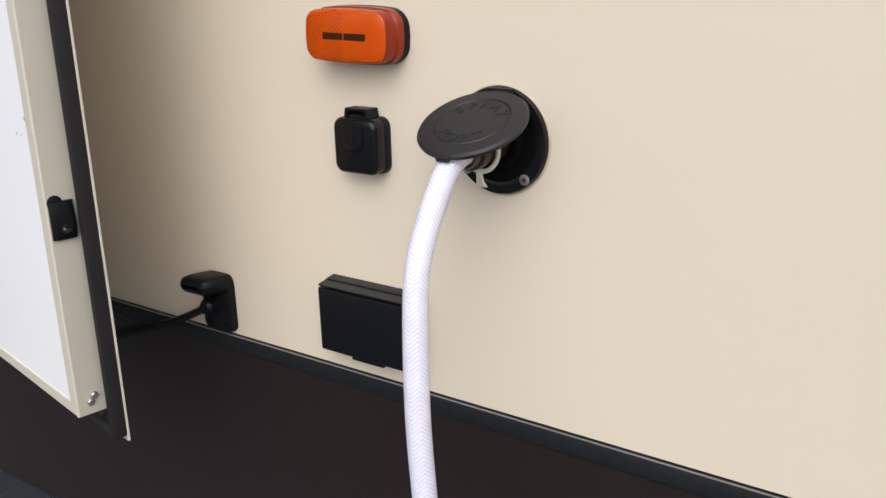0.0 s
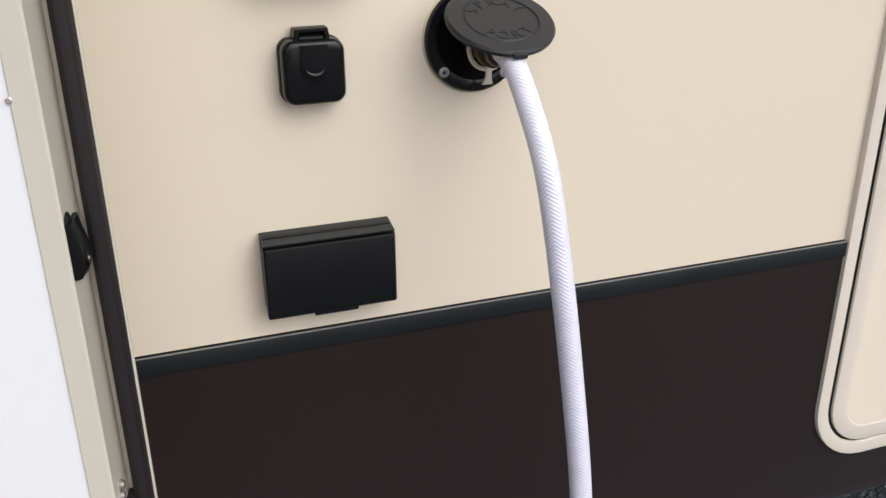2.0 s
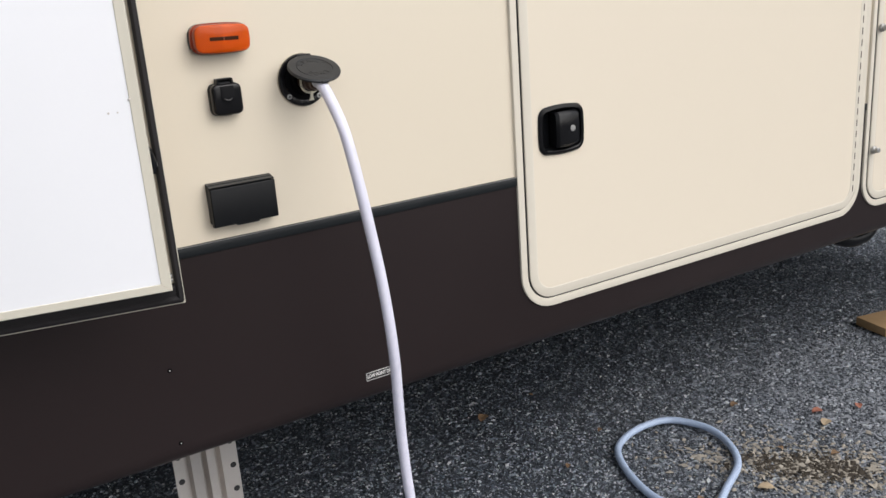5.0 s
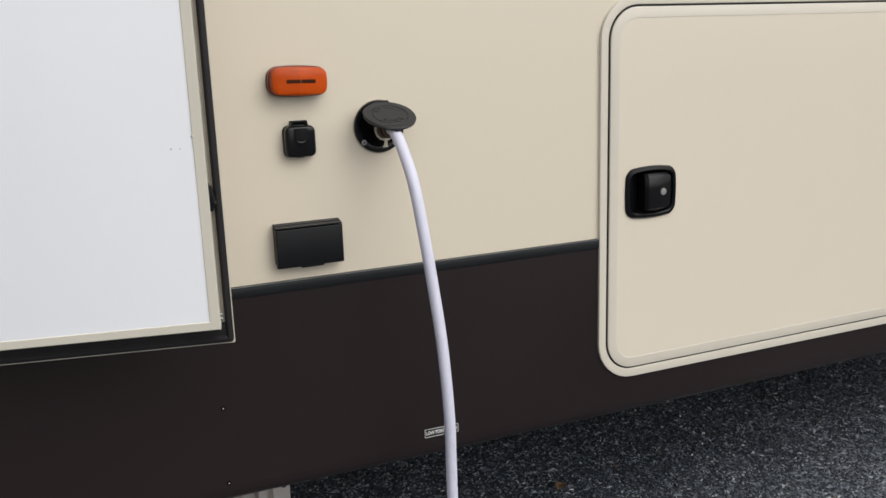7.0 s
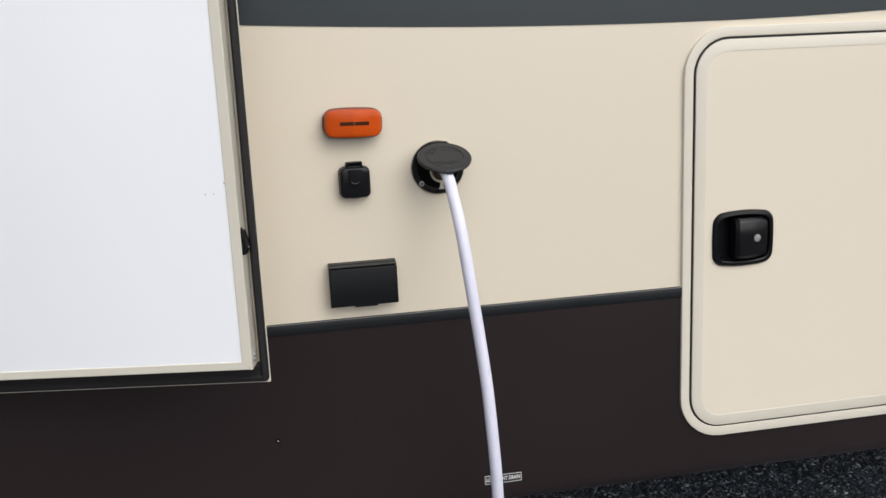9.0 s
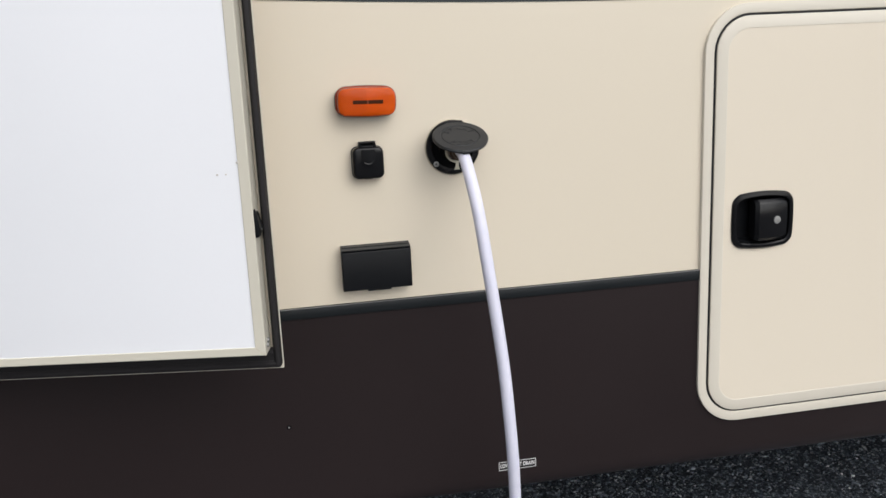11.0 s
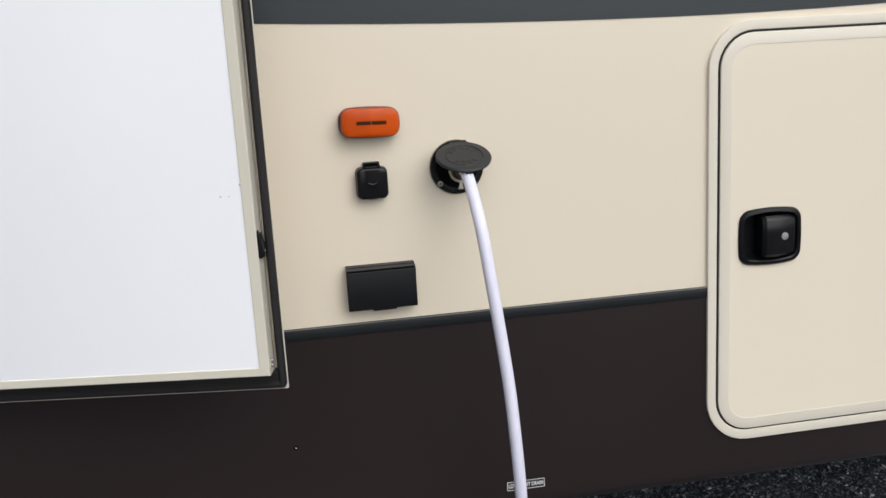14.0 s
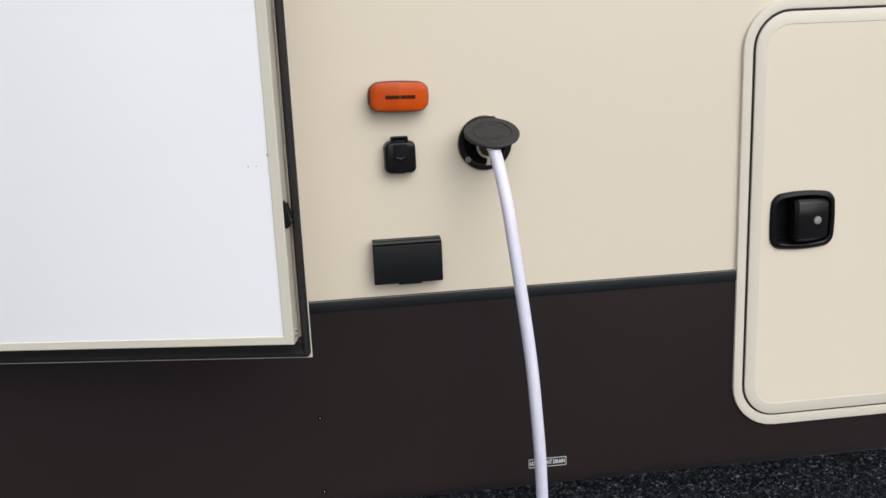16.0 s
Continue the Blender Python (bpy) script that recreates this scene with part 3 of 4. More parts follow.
def baggage_door(name, x0, x1, z0, z1, label, latch):
    d = thing(name, ((x0 + x1) / 2, 0, z0), label, "door", "structure")
    part("door_frame", ring_plate(x0, x1, z0, z1, 0.084, 0.0178, 0.02, -0.0075, 0.0010, slope=0.0016), CREAM_FRAME, d)
    g = 0.0176
    part("seal", ring_plate(x0 + g - 0.001, x1 - g + 0.001, z0 + g - 0.001, z1 - g + 0.001, 0.066, 0.0060, 0.03, -0.0030, 0.0004), UNDER, d, "black rubber seal in the gap")
    g = 0.0216
    # black ring stands in for the shade between frame and door edge
    part("gasket", ring_plate(x0 + g, x1 - g, z0 + g, z1 - g, 0.0622, 0.0012, 0.02, -0.0050, 0.0002), UNDER, d, "black ring on the door's side, put in for the gap's shade")
    g = 0.0220
    part("door_edge", ring_plate(x0 + g, x1 - g, z0 + g, z1 - g, 0.0618, 0.0222, 0.02, -0.0084, 0.0012), CREAM_FRAME, d)
    g = 0.0430
    if latch:
        bm = bmesh.new()
        loft(bm, [rr(x0 + g, x1 - g, z0 + g, z1 - g, 0.040, 0.02, 8, 7), rr(x0 + g, x1 - g, z0 + g, z1 - g, 0.040, -0.0078, 8, 7),
                  handle_loop(x0 + 0.1202, 1.0163, 0.006, -0.0078, 0.014), handle_loop(x0 + 0.1202, 1.0163, 0.006, 0.02, 0.014)], cap0=False, cap1=False)
    else:
        bm = plate(x0 + g, x1 - g, z0 + g, z1 - g, 0.032, 0.02, -0.0078, 0.003)
    part("door_panel", bm, CREAM_PANEL, d, "smooth glossy cream door skin", 12)
    if latch:
        handle_parts(d, x0 + 0.1202, 1.0163)
    return d


da = baggage_door("door_2", A0, A1, AZ0, AZ1, "closed glossy cream baggage door with black paddle latch", True)
part("hinge_leaf", box(A1 - 0.0262, A1 - 0.0166, -0.0076, 0.002, AZ0 + 0.062, AZ1 - 0.062, 0.0006), CREAM_FRAME, da, "cream piano hinge along the side")
first = None
for k in range(21):
    z = AZ0 + 0.075 + 0.031 * k
    if first is None:
        first = part("hinge_slit", box(-0.0012, 0.0012, -0.0008, 0.0006, -0.009, 0.009), BRASS, da)
        first.matrix_world = pose(A1 - 0.033, -0.0084, z)
        mesh0 = first.data
    else:
        o = new("hinge_slit", mesh0)
        o.parent = da
        o.matrix_parent_inverse = da.matrix_world.inverted()
        o.matrix_world = pose(A1 - 0.033, -0.0084, z)
db = baggage_door("door_3", B0, B1, AZ0, AZ1, "closed cream baggage door with round metal thumb locks", False)
for z in (0.795, 1.133):
    part("thumb_lock", lathe([(0.011, 0), (0.011, 0.006), (0.008, 0.009), (0.0075, 0.018), (0.0055, 0.020)], pose(B0 + 0.033, -0.0100, z, 90), 20), STEEL, db, "round zinc thumb lock")


# ---- open entry door ----
def entry_door():
    W, H, Z0 = 0.66, 1.86, 0.895
    m = pose(-0.279, -0.187, Z0, 0, 0, 169.4)      # local x runs from the free edge to the hinge, y out to the camera's side
    d = thing("door_1", (-0.279, -0.187, Z0), "open entry door, white lining in a cream aluminium frame", "door", "structure")

    def P(name, bm, mat, label="", angle=35):
        bmesh.ops.transform(bm, matrix=m @ Matrix.Diagonal((1, -1, 1, 1)), verts=bm.verts[:])
        return part(name, bm, mat, d, label, angle)

    # outer skin and thin flange
    P("door_skin", plate(0.0008, W - 0.0008, 0.0008, H - 0.0008, 0.003, 0.0010, -0.0004, 0.0003), CREAM)
    P("flange", ring_plate(0, W, 0, H, 0.002, 0.008, 0.0008, -0.0010, 0.0003, 3), CREAM_TRIM, "thin cream flange round the door")
    P("seal", ring_plate(0.0014, W - 0.0014, 0.0046, H - 0.0024, 0.005, 0.0108, -0.0005, -0.0145, 0.004, 5), RUBBER, "black rubber bulb seal")
    P("sweep", box(0.012, W - 0.012, -0.010, -0.0012, 0.011, 0.034, 0.001), RUBBER, "black rubber strip along the foot")
    # frame, wider up the edge than along the foot
    b, y1 = 0.0172, -0.0385
    fx, fz, bz = 0.0152, 0.0128, 0.0335
    bm = bmesh.new()

    def rect(i, k, y):
        return rr(b + i, W - b - i, bz + k, H - bz - k, 0.0008, y, 2)

    loft(bm, [rect(0, 0, -0.0014), rect(0, 0, y1 + 0.0015), rect(0.0012, 0.0012, y1), rect(fx - 0.0008, fz - 0.0008, y1), rect(fx, fz, y1 + 0.0008), rect(fx, fz, -0.0014)], ring=True)
    P("door_frame", bm, CREAM_TRIM)
    for x in (b, W - b):
        k = 1 if x == b else -1
        bm = bmesh.new()
        loft(bm, [[(x + k * u, y, bz + v) for u, v in ((0.0006, 0.0002), (0.0010, 0.0002), (fx, fz - 0.0004), (fx - 0.0004, fz))] for y in (y1 + 0.001, y1 - 0.0002)])
        P("mitre_joint", bm, SEALANT)
    P("lining", plate(b + fx - 0.001, W - b - fx + 0.001, bz + fz - 0.001, H - bz - fz + 0.001, 0.001, -0.0016, y1 + 0.0016, 0.0006, 2), WHITE, "smooth white inner panel")
    # latch bolt housing on the free edge
    zl = 0.2085
    bm = bmesh.new()
    loft(bm, [[(b + 0.001, n_, zl), (b - e, n_, zl), (b - e - k, n_, zl + 0.012), (b - e, n_, zl + 0.030), (b - e * 0.8, n_, zl + 0.0348), (b + 0.001, n_, zl + 0.0348)]
              for n_, e, k in ((0.0150, 0.003, 0.003), (0.0190, 0.0045, 0.0045), (0.0335, 0.0040, 0.0030), (0.0362, 0.0020, 0.0015))])
    lathe([(0.0068, 0), (0.0068, 0.0016), (0.0055, 0.0024)], pose(b + 0.001, 0.0300, zl + 0.0335, 0, -90, 0), 18, bm)
    bmesh.ops.transform(bm, matrix=Matrix.Diagonal((1, -1, 1, 1)), verts=bm.verts[:])
    P("latch", bm, BLACK, "black plastic latch on the free edge")
    # black disc for the dark inside of the bolt hole, nothing is cut
    P("bolt_hole", lathe([(0.0042, 0), (0.0042, 0.0006), (0.0030, 0.0006)], pose(b - 0.0072, -0.0255, zl + 0.0105, 0, -90, 0), 16), UNDER)
    P("bolt_tip", lathe([(0.0014, 0), (0.0012, 0.0010)], pose(b - 0.0074, -0.0275, zl + 0.0105, 0, -90, 0), 12), STEEL, "small zinc bolt tip")
    # two screws and a corner key at the foot of the edge
    for u, z in ((0.011, 0.052), (0.015, 0.046)):
        P("screw", lathe([(0.0036, 0), (0.0036, 0.002), (0.0024, 0.0035)], pose(b + 0.0006, -u - 0.010, z, 0, -90, 0), 14), STEEL)
    P("corner_key", box(0.0125, b + 0.003, -0.020, -0.0130, 0.0290, 0.0332, 0.001), RUBBER)
    # small scuffs on the lining
    for x, z, r in ((0.0325, 0.316, 0.0020), (0.062, 0.300, 0.0016), (0.050, 0.300, 0.0012)):
        P("scuff", lathe([(r, 0), (r * 0.7, 0.0004)], pose(x, y1 - (0.0002 if x < 0.033 else -0.0015), z, 90), 8), ALU)
    # hinge to the wall
    hb = lathe([(0.008, 0), (0.008, H)], pose(W + 0.006, -0.004, 0), 14)
    P("hinge", hb, ALU)
    part("hinge_post", box(-0.958, -0.925, -0.072, 0.0, Z0, Z0 + H), CREAM_TRIM, d)
    return d


entry_door()


# ---- door catch with its rod ----
def door_catch():
    c = thing("door_catch", (-0.337, 0, 0.935), "black plastic door catch with a rod, on the wall", "door catch")
    part("base", plate(-0.371, -0.324, 0.933, 1.000, 0.010, 0.0, -0.010, 0.003), BLACK, c)
    arm = bmesh.new()
    loft(arm, [rr(-0.371 + sx + i, -0.326 + sx - i, 0.984 + i * 0.8, 1.004 - i * 0.8, 0.009 - i * 0.5, y, 5)
               for y, i, sx in ((0.0, 0.001, 0.002), (-0.012, 0.0, 0.0), (-0.026, 0.0, -0.004), (-0.033, 0.0015, -0.006), (-0.0365, 0.005, -0.007), (-0.0378, 0.009, -0.007))])
    part("arm", arm, BLACK, c)
    # two black discs give the arm's holes their shade
    for x in (-0.364, -0.347):
        part("hole", lathe([(0.0045, 0), (0.0045, 0.0010), (0.0038, 0.0012)], pose(x, -0.0355, 0.9935, 90), 14), DEEP, c, "black disc on the arm for the shade in a round hole")
    part("socket", lathe([(0.010, 0), (0.010, 0.012), (0.007, 0.016)], pose(-0.352, -0.008, 0.965, 90), 18), BLACK, c)
    part("rod", tube(spline([(-0.350, -0.018, 0.966), (-0.41, -0.019, 0.937), (-0.50, -0.021, 0.903), (-0.60, -0.023, 0.866)], 6), 0.0045, 12), BLACK, c, "thin black rod")
    for x, z in ((-0.361, 0.942), (-0.333, 0.942)):
        part("screw", lathe([(0.0042, 0), (0.0042, 0.002), (0.002, 0.003)], pose(x, -0.0095, z, 90), 12), BLACK_GLOSS, c)


door_catch()


# ---- marker light ----
def marker_light():
    x0, x1, z0, z1 = -0.051, 0.051, -0.0264, 0.0264
    m = thing("marker_light", (-0.113, 0, 1.272), "amber plastic clearance light on a black base", "marker light", turn=(0, 1.5, 0))

    def P(name, bm, mat, label="", parent=None):
        ob = mesh_ob(name, bm, mat)
        ob.parent = parent or m
        return tagged(ob, label)

    def bowed(i, y, r, bow=0.0058):
        out = []
        for x, _, z in rr(x0 + i + bow, x1 - i - bow, z0 + i * 0.7 + bow * 0.7, z1 - i * 0.7 - bow * 0.7, r, y, 8, 9):
            out.append((x * (1 + bow / x1 * (1 - (z / z1) ** 2)), y, z * (1 + bow * 0.7 / z1 * (1 - (x / x1) ** 2))))
        return out

    bm = bmesh.new()
    loft(bm, [bowed(0, 0, 0.013), bowed(0, -0.007, 0.013), bowed(0.0012, -0.0095, 0.012)])
    P("base", bm, BLACK, "black plastic base")
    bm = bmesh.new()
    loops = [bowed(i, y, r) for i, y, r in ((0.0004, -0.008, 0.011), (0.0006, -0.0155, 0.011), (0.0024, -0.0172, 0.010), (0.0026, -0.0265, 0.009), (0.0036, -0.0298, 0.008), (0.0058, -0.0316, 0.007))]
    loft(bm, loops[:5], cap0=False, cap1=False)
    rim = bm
    loops = loops[4:]
    for k in (0.8, 0.55, 0.25):
        loops.append([(q[0] * k, -0.0319 - 0.0014 * (1 - k * k), q[2] * k) for q in loops[1]])
    bm = bmesh.new()
    loft(bm, loops, cap0=False)
    lens = P("lens", bm, AMBER, "amber lens with moulded prisms")
    # same lens; shade on its side is put into a darker red-amber
    P("lens_rim", rim, AMBER_RIM, "side of the amber lens, its shade put in as darker red-amber", lens)
    P("lens_slot", plate(-0.0230, 0.0260, -0.0031, 0.0031, 0.0006, -0.0310, -0.0334, 0.0004), SLOT, "dark slot across the lens", lens)
    P("slot_bridge", plate(0.0000, 0.0022, -0.0030, 0.0030, 0.0004, -0.0325, -0.0336, 0.0002), SLOT_AMBER, "", lens)
    return m


marker_light()


# ---- cable inlet ----
def cable_inlet():
    c = thing("cable_inlet", (-0.1155, 0, 1.145), "small black plastic cable inlet with hinged flap", "cable inlet")
    cx, z0, z1 = -0.1155, 1.1455, 1.1985
    part("base", plate(cx - 0.0266, cx + 0.0266, z0 - 0.0004, z1, 0.010, 0.0, -0.0078, 0.001), BLACK, c)
    # black plate added behind the hinge for the shade inside its slot
    part("hinge_back", plate(cx - 0.0122, cx + 0.0122, z1 - 0.006, z1 + 0.0068, 0.001, 0.0, -0.011, 0.0005, 3), DEEP, c)
    part("flap", plate(cx - 0.0258, cx + 0.0258, z0 + 0.0003, z1 - 0.0003, 0.010, -0.0084, -0.0225, 0.005), SCUFFED, c)
    # hinge: a tapered loop with an open slot
    def trap(i, y):
        return [(cx - 0.0160 + i * 1.2, y, z1 - 0.0065 + i * 0.9), (cx + 0.0160 - i * 1.2, y, z1 - 0.0065 + i * 0.9), (cx + 0.0135 - i, y, z1 + 0.0080 - i * 0.7), (cx - 0.0135 + i, y, z1 + 0.0080 - i * 0.7)]

    bm = bmesh.new()
    loft(bm, [trap(0, -0.002), trap(0, -0.0165), trap(0.0008, -0.0175), trap(0.0030, -0.0175), trap(0.0036, -0.0170), trap(0.0036, -0.002)], ring=True)
    part("hinge", bm, BLACK, c)
    part("hinge_pin", lathe([(0.003, 0), (0.003, 0.019)], pose(cx - 0.0095, -0.013, z1 - 0.0005, 0, 90, 0), 12), BLACK, c)
    # thumb scoop: a tongue that stands out of the flap and ends in a curve
    tg = bmesh.new()
    loops = []
    for y, k in ((-0.0215, 1.0), (-0.0232, 1.0), (-0.0238, 0.9)):
        pts = [(cx - 0.0115 * k, z1 - 0.004), (cx + 0.0115 * k, z1 - 0.004)]
        pts += [(cx + 0.0115 * k * math.cos(radians(a)), z1 - 0.022 - 0.0105 * k * math.sin(radians(a))) for a in range(0, 181, 15)]
        loops.append([(x, y - (0.0008 * (z1 - 0.004 - z) / 0.028 if y < -0.02 else 0), z) for x, z in pts])
    loft(tg, loops)
    part("thumb_tab", tg, BLACK_GLOSS, c)
    arc = [Vector((cx + 0.0085 * math.cos(radians(a)), -0.0242, z1 - 0.0195 + 0.0085 * math.sin(radians(a)))) for a in range(205, 336, 10)]
    part("thumb_ridge", tube(arc, lambda u: 0.0004 + 0.0016 * math.sin(math.pi * u), 8), BLACK_GLOSS, c)
    part("clip", box(cx - 0.007, cx + 0.007, -0.012, -0.005, z0 - 0.0014, z0 + 0.001, 0.0008), BLACK, c)


cable_inlet()


# ---- outlet cover ----
def outlet_cover():
    c = thing("outlet_cover", (-0.1125, 0, 0.956), "black plastic weatherproof outlet cover, closed", "outlet cover")
    x0, x1, z0, z1 = -0.171, -0.0535, 0.958, 1.031
    part("base", plate(x0 + 0.0006, x1 - 0.0006, z0 + 0.002, z1, 0.003, 0.0, -0.0130, 0.0004), BLACK, c)
    bm = bmesh.new()
    prof = [(-0.0135, z0), (-0.024, z0), (-0.0255, z0 + 0.002), (-0.0258, z1 - 0.0085), (-0.0250, z1 - 0.0065), (-0.0135, z1 - 0.0055)]
    rows = []
    for x, i in ((x0, 0.0015), (x0 + 0.0015, 0), (x1 - 0.0015, 0), (x1, 0.0015)):
        rows.append([(x, min(y + i, -0.0135), z) for y, z in prof])
    loft(bm, rows)
    part("lid", bm, BLACK, c)
    bm = bmesh.new()
    loft(bm, [[(x, y, z) for y, z in ((-0.0125, z1 - 0.034), (-0.0132, z1 - 0.034), (-0.0134, z1 - 0.0038), (-0.0236, z1 - 0.0046), (-0.0243, z1 - 0.0030), (-0.0004, z1 + 0.0012), (-0.0004, z1 + 0.0002), (-0.0120, z1 - 0.0004))] for x in (x0 + 0.0003, x1 - 0.0003)])
    part("hinge_cap", bm, COVER_GREY, c, "dark grey plastic hinge cap")
    part("gasket", plate(x0 + 0.0002, x1 - 0.0002, z0 + 0.003, z0 + 0.046, 0.001, -0.0128, -0.0138, 0.0002, 3), IVORY, c, "pale foam gasket behind the lid")
    part("pull_tab", box(-0.130, -0.090, -0.0250, -0.016, z0 - 0.0025, z0 + 0.001, 0.0006), BLACK, c)


outlet_cover()


# ---- spray port ----
def spray_port():
    cx, cz = 0.0305, 1.187
    s = thing("spray_port", (cx, 0, cz - 0.048), "round black spray port with its lid propped open", "spray port")
    part("sealant", lathe([(0.0480, 0), (0.0476, 0.0012), (0.0458, 0.002)], pose(cx, 0.0005, cz, 90), 48, caps=False), SEALANT, s, "yellowed bead of sealant")
    part("flange", lathe([(0.0462, 0), (0.0462, 0.004), (0.0450, 0.0062), (0.0365, 0.0072), (0.0350, 0.0064), (0.0346, 0.0030), (0.030, 0.0025)], pose(cx, 0, cz, 90), 56, caps=True), SCUFFED, s)
    # no real cavity: the hollow's shade is put into a flat black disc
    part("hollow_disc", lathe([(0.0345, 0), (0.0345, 0.0012), (0.0340, 0.0014)], pose(cx, -0.0026, cz, 90), 48), DEEP, s, "flat dull black disc for the shaded hollow of the port")
    part("socket", lathe([(0.025, 0), (0.025, 0.010), (0.023, 0.013), (0.019, 0.013), (0.018, 0.008)], pose(cx, -0.001, cz, 90), 36), DEEP, s)
    part("coupling", lathe([(0.014, 0), (0.014, 0.028), (0.016, 0.030), (0.016, 0.040), (0.0125, 0.043)], pose(cx, -0.010, cz - 0.001, 90), 28), BRASS, s, "brown metal hose coupling")
    # white spring clip round the coupling
    ring = [Vector((cx + 0.0175 * math.cos(radians(a)), -0.034, cz - 0.003 + 0.0175 * math.sin(radians(a)))) for a in range(160, 381, 10)]
    part("clip", tube(ring, 0.0021, 10), IVORY, s, "ivory spring clip")
    bm = bmesh.new()
    loft(bm, [[(cx - h, y, z), (cx + h, y, z), (cx + h, y + 0.003, z), (cx - h, y + 0.003, z)] for z, h, y in ((cz - 0.018, 0.0034, -0.0360), (cz - 0.024, 0.0022, -0.0365), (cz - 0.029, 0.0028, -0.0355), (cz - 0.034, 0.0046, -0.0330))])
    part("clip_tongue", bm, IVORY, s)
    for a in (221, 311, 268):
        r = 0.0402
        bm = lathe([(0.0048, 0), (0.0046, 0.0010), (0.0030, 0.0015), (0.0018, 0.0013), (0.0012, 0.0004)], pose(cx + r * math.cos(radians(a)), -0.0068, cz + r * math.sin(radians(a)), 90), 16)
        sc = part("screw", bm, STEEL if a != 268 else SCUFFED, s, "zinc crosshead screw" if a != 268 else "dull black screw")
        if a != 268:
            q = pose(cx + r * math.cos(radians(a)), -0.0085, cz + r * math.sin(radians(a)), 0, a * 0.7, 0)
            w, e = 0.0004, 0.0021
            star = [(e, -w), (e, w), (w, w), (w, e), (-w, e), (-w, w), (-e, w), (-e, -w), (-w, -w), (-w, -e), (w, -e), (w, -w)]
            bm = bmesh.new()
            loft(bm, [[tuple(q @ Vector((u, y, v))) for u, v in star] for y in (0.0012, -0.0003)])
            part("cross_slot", bm, UNDER, sc)
    # lid, hinged at the top, tilted out and down over the hose
    tilt = 64.5
    r = 0.0455
    hinge = Vector((cx + 0.0035, -0.0095, cz + 0.0420))
    m = Matrix.Translation(hinge) @ pose(0, 0, 0, 90 - tilt, 0, 0) @ Matrix.Translation((0, -r, 0))
    lid = part("lid", lathe([(0.02, -0.0032), (r - 0.003, -0.0032), (r, -0.004), (r + 0.0006, -0.001), (r - 0.0012, 0.0012), (0.0326, 0.0016), (0.0318, 0.0004), (0.0306, 0.0004), (0.0298, 0.0012), (0.001, 0.0012)], m, 64), LID_GREY, s, "weathered dark grey round lid")
    bm = box(-0.0062, 0.0062, -r - 0.0035, -r + 0.004, -0.0045, 0.0002, 0.0018)
    bmesh.ops.transform(bm, matrix=m, verts=bm.verts[:])
    part("lid_tab", bm, LID_GREY, lid)
    bm = lathe([(0.004, 0), (0.004, 0.026)], Matrix.Translation(hinge) @ pose(-0.013, 0.002, -0.001, 0, 90, 0), 14)
    box(cx - 0.012, cx + 0.014, -0.012, -0.004, cz + 0.034, cz + 0.0412, 0.001, bm=bm)
    part("lid_hinge", bm, BLACK, s)
    for word, start, step, flip in (("SPRAY", 146, -28, 1), ("PORT", 228, 28, -1)):
        join = bmesh.new()
        for k, ch in enumerate(word):
            a = start + step * k
            q = m @ pose(0.0238 * math.cos(radians(a)), 0.0238 * math.sin(radians(a)), 0.0013, 0, 0, a - 90 if flip > 0 else a + 90)
            b2 = letters(ch, 0.0145, q, None, "letter", None, 0.0004)
            tmp = bpy.data.meshes.new("letter")
            b2.to_mesh(tmp)
            b2.free()
            join.from_mesh(tmp)
            bpy.data.meshes.remove(tmp)
        part("lettering", join, LID_GREY, lid)


spray_port()


# ---- hose ----
def hoses():
    pts = [(0.032, -0.050, 1.187), (0.032, -0.068, 1.185), (0.033, -0.087, 1.175), (0.0346, -0.1056, 1.155), (0.0374, -0.130, 1.12), (0.0415, -0.143, 1.08), (0.0498, -0.155, 1.00), (0.059, -0.1605, 0.92),
           (0.067, -0.166, 0.84), (0.0722, -0.170, 0.76), (0.0775, -0.167, 0.68), (0.082, -0.157, 0.60), (0.087, -0.148, 0.50), (0.098, -0.143, 0.36), (0.122, -0.145, 0.20), (0.155, -0.158, 0.09), (0.21, -0.20, 0.03),
           (0.30, -0.28, 0.014), (0.50, -0.40, 0.014), (0.68, -0.36, 0.014), (0.82, -0.27, 0.014), (0.93, -0.172, 0.014),
           (1.03, -0.112, 0.014), (1.163, -0.041, 0.014), (1.234, 0.062, 0.014), (1.248, 0.160, 0.014), (1.194, 0.255, 0.014), (1.075, 0.269, 0.014), (0.956, 0.213, 0.014), (0.883, 0.063, 0.014),
           (0.872, -0.070, 0.016), (0.93, -0.160, 0.034), (1.05, -0.265, 0.018), (1.30, -0.44, 0.014), (1.70, -0.80, 0.014), (2.3, -1.3, 0.014)]
    h = thing("water_hose", (0.14, -0.15, 0), "white braided drinking-water hose hanging from the spray port to the ground", "hose")
    cut = 17
    part("hose", tube(spline(pts[:cut + 1], 10), 0.0099, 20), HOSE, h, "white braided hose")
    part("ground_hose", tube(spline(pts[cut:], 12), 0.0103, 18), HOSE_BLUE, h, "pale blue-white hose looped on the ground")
    part("ferrule", lathe([(0.0125, 0), (0.0125, 0.012), (0.0115, 0.014)], pose(0.031, -0.046, 1.186, 96), 24), BRASS, h)


hoses()


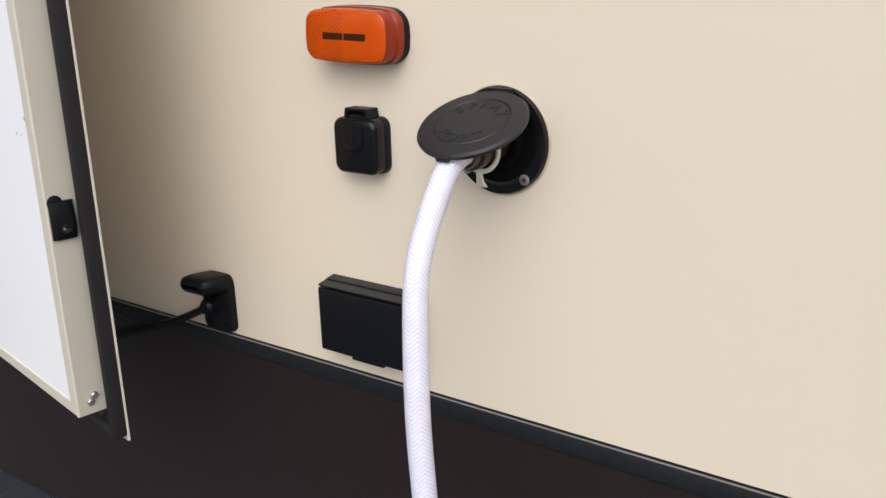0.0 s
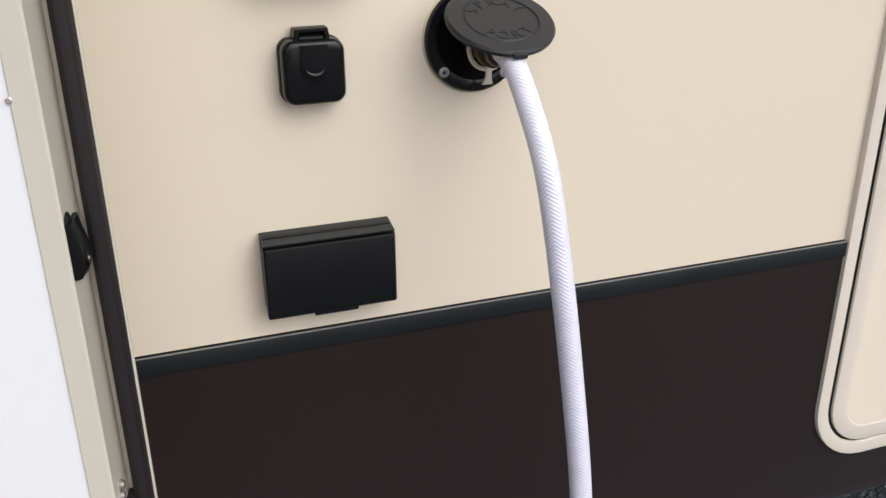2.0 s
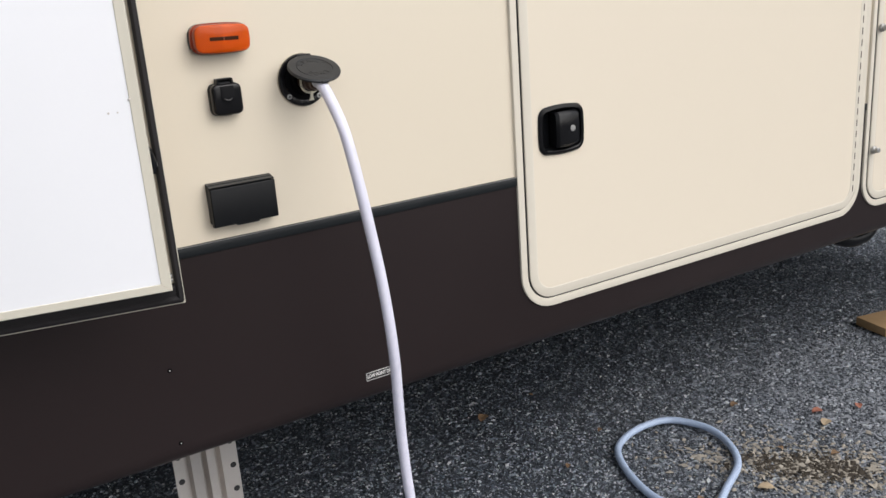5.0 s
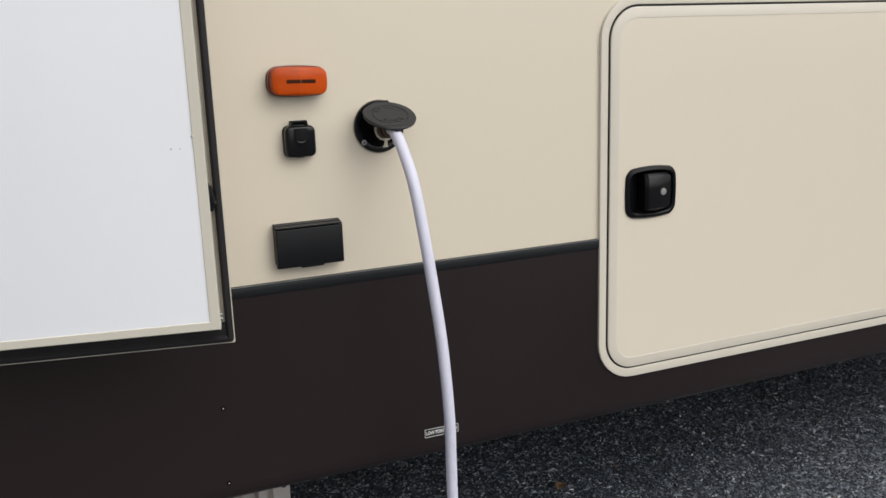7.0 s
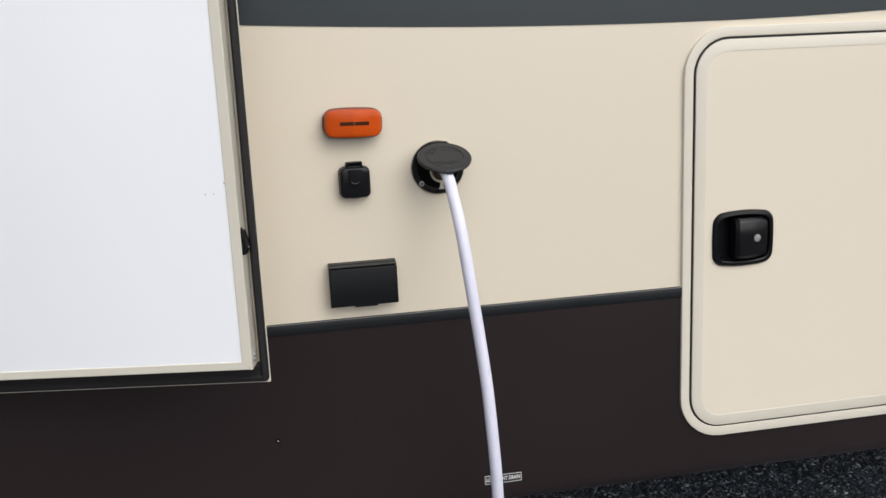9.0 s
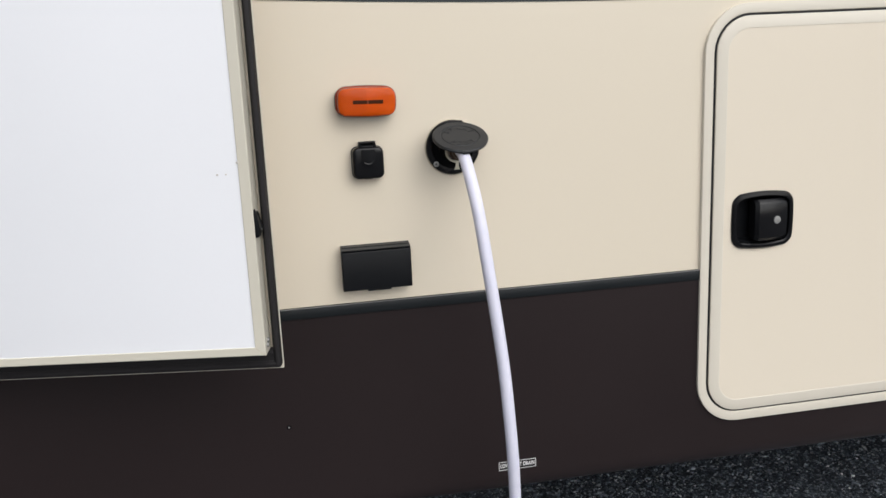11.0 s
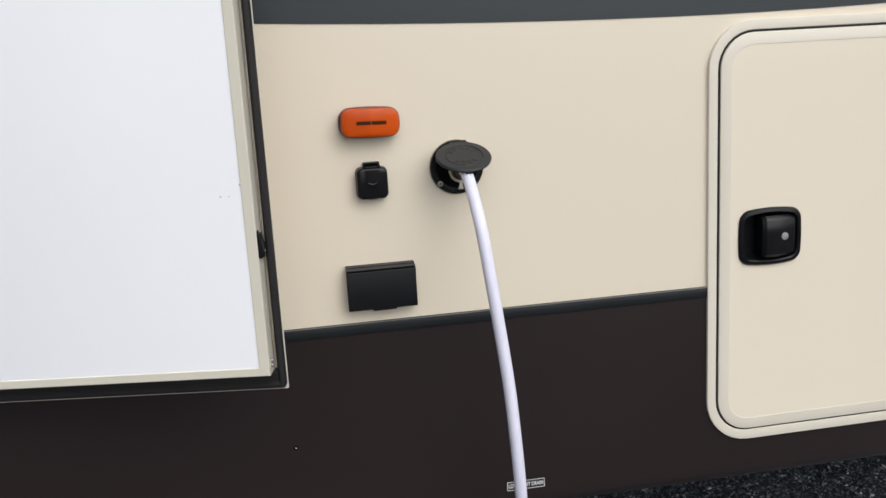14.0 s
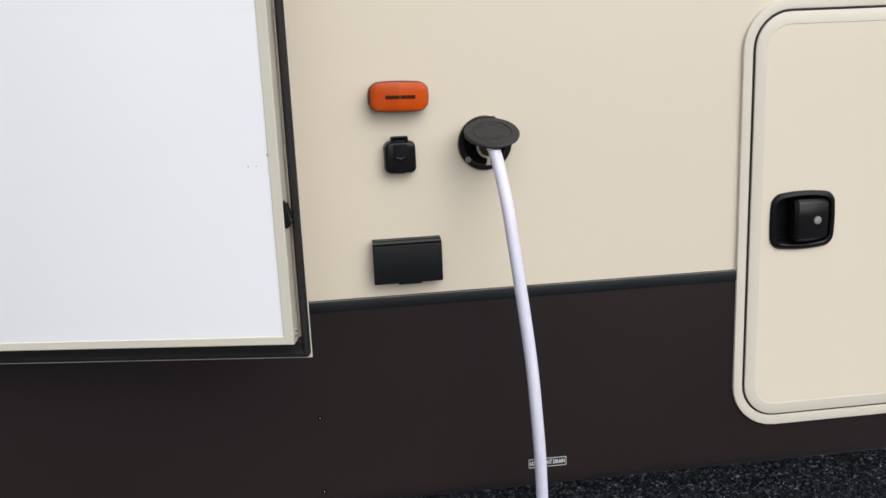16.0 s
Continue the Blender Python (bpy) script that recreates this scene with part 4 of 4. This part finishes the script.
# ---- label, rivets ----
def drain_label():
    m = pose(0.128, -0.0021, 0.588, 90, 0, 0)
    t = thing("drain_label", (0.128, -0.002, 0.580), "black label with white border lettered LOW POINT DRAIN", "label")
    part("label_plate", plate(0.093, 0.1655, 0.579, 0.597, 0.001, -0.0020, -0.0027, 0.0002, 3), LABEL, t)
    part("border", ring_plate(0.0936, 0.1649, 0.5796, 0.5964, 0.001, 0.0008, -0.0025, -0.0030, 0.0001, 3), PRINT, t, "thin white border")
    letters("LOW POINT DRAIN", 0.0108, m @ pose(0.0012, 0, 0.0009) @ Matrix.Diagonal((0.69, 1.0, 1, 1)), PRINT, "lettering", t, 0.0001, 0.012)


drain_label()
for x, z in ((-0.2818, 0.7165), (-0.2838, 0.5745)):
    t = thing("rivet", (x, -0.002, z), "small steel rivet in the brown skirt", "rivet", group="skirt rivets")
    part("head", lathe([(0.0042, 0), (0.0042, 0.0005), (0.0028, 0.0012)], pose(x, -0.002, z, 90), 14), DEEP, t)
    part("pin", lathe([(0.0011, 0), (0.0008, 0.0016)], pose(x, -0.0026, z, 90), 10), PRINT, t, "bright rivet pin")


# ---- stabiliser leg ----
def leg():
    t = thing("stabilizer_leg", (-0.21, 0.15, 0), "extruded aluminium leg with rows of holes, standing on the ground", "leg")
    # ribbed hat section
    prof = [(-0.065, 0), (-0.043, 0), (-0.040, 0.018), (-0.034, 0.018), (-0.031, -0.004), (-0.012, -0.010), (-0.009, 0.016), (-0.003, 0.016), (0.0, -0.010), (0.016, -0.012),
            (0.020, 0.016), (0.027, 0.018), (0.031, 0.0), (0.065, 0)]
    z0, z1 = 0.012, 0.60
    bm = bmesh.new()
    outer = [(-0.21 + x, 0.15 + y) for x, y in prof]
    inner = [(x, y + 0.003) for x, y in outer[::-1]]
    loft(bm, [[(x, y, z) for x, y in outer + inner] for z in (z0, z1)])
    part("extrusion", bm, ALU, t)
    # holes are not cut: black discs carry their shade
    for sx in (-0.0535, 0.0535):
        for k in range(10):
            z = 0.083 + 0.055 * k
            part("hole", lathe([(0.0065, 0), (0.0062, 0.0006)], pose(-0.21 + sx, 0.1500, z, 90), 14), UNDER, t)
    part("foot", box(-0.28, -0.14, 0.09, 0.20, -0.002, 0.014, 0.002), ALU, t)


leg()


# ---- things lying on the ground ----
def leaf(x, y, size, turn, mat, label):
    t = bmesh.new()
    rows = []
    for i in range(7):
        u = i / 6
        w = size * 0.38 * math.sin(math.pi * min(1, u * 0.95 + 0.04)) ** 0.8
        c = 0.004 * math.sin(u * 3.1)
        rows.append([((u - 0.5) * size, k * w, 0.010 + c + 0.25 * abs(k) * w + 0.0012 * math.sin(9 * u + k)) for k in (-1, -0.5, 0, 0.5, 1)])
    top = [[(a, b, c + 0.0007) for a, b, c in r] for r in rows]
    loft(t, [r + q[::-1] for r, q in zip(rows, top)])
    bmesh.ops.transform(t, matrix=pose(x, y, ground_z(x, y), 0, 0, turn), verts=t.verts[:])
    tagged(mesh_ob("leaf", t, mat), label, "leaf", "fallen leaves")


leaf(0.776, 0.635, 0.045, 35, LEAF, "dry tan leaf curled on the stone chips")
leaf(1.596, 0.024, 0.036, -20, LEAF_RED, "small orange-red fallen leaf on the chips")
leaf(1.719, -0.031, 0.030, 40, LEAF_RED, "small orange-red fallen leaf on the chips")
leaf(1.555, -0.035, 0.040, 15, LEAF_PALE, "pale straw-coloured dry leaf on the chips")
leaf(1.134, -0.159, 0.042, -40, LEAF_PALE, "pale straw-coloured dry leaf on the chips")
leaf(1.439, 0.209, 0.030, 10, LEAF, "dry tan leaf curled on the stone chips")
rl = random.Random(3)
for x, y in ((1.005, 0.345), (0.798, 0.244), (0.961, -0.093), (0.989, 0.667), (1.33, -0.05), (1.42, -0.16)):
    leaf(x, y, rl.uniform(0.016, 0.028), rl.uniform(0, 360), LEAF, "scrap of dry brown leaf on the chips")
bm = box(-0.20, 0.20, -0.07, 0.07, 0, 0.032, 0.003, m=pose(2.465, 0.250, 0.0, 0, 0, -12))
tagged(mesh_ob("wooden_board", bm, WOOD), "weathered brown wooden board lying on the chips", "board")


# ---- drain pipe under the skirt ----
dp = thing("drain_pipe", (1.72, 0.06, 0.52), "black plastic drain pipe hanging under the skirt", "pipe")
part("pipe", tube(spline([(1.66, 0.075, 0.575), (1.70, 0.07, 0.528), (1.77, 0.06, 0.505), (1.85, 0.06, 0.520), (1.90, 0.07, 0.60)], 8), 0.022, 20), BLACK, dp)
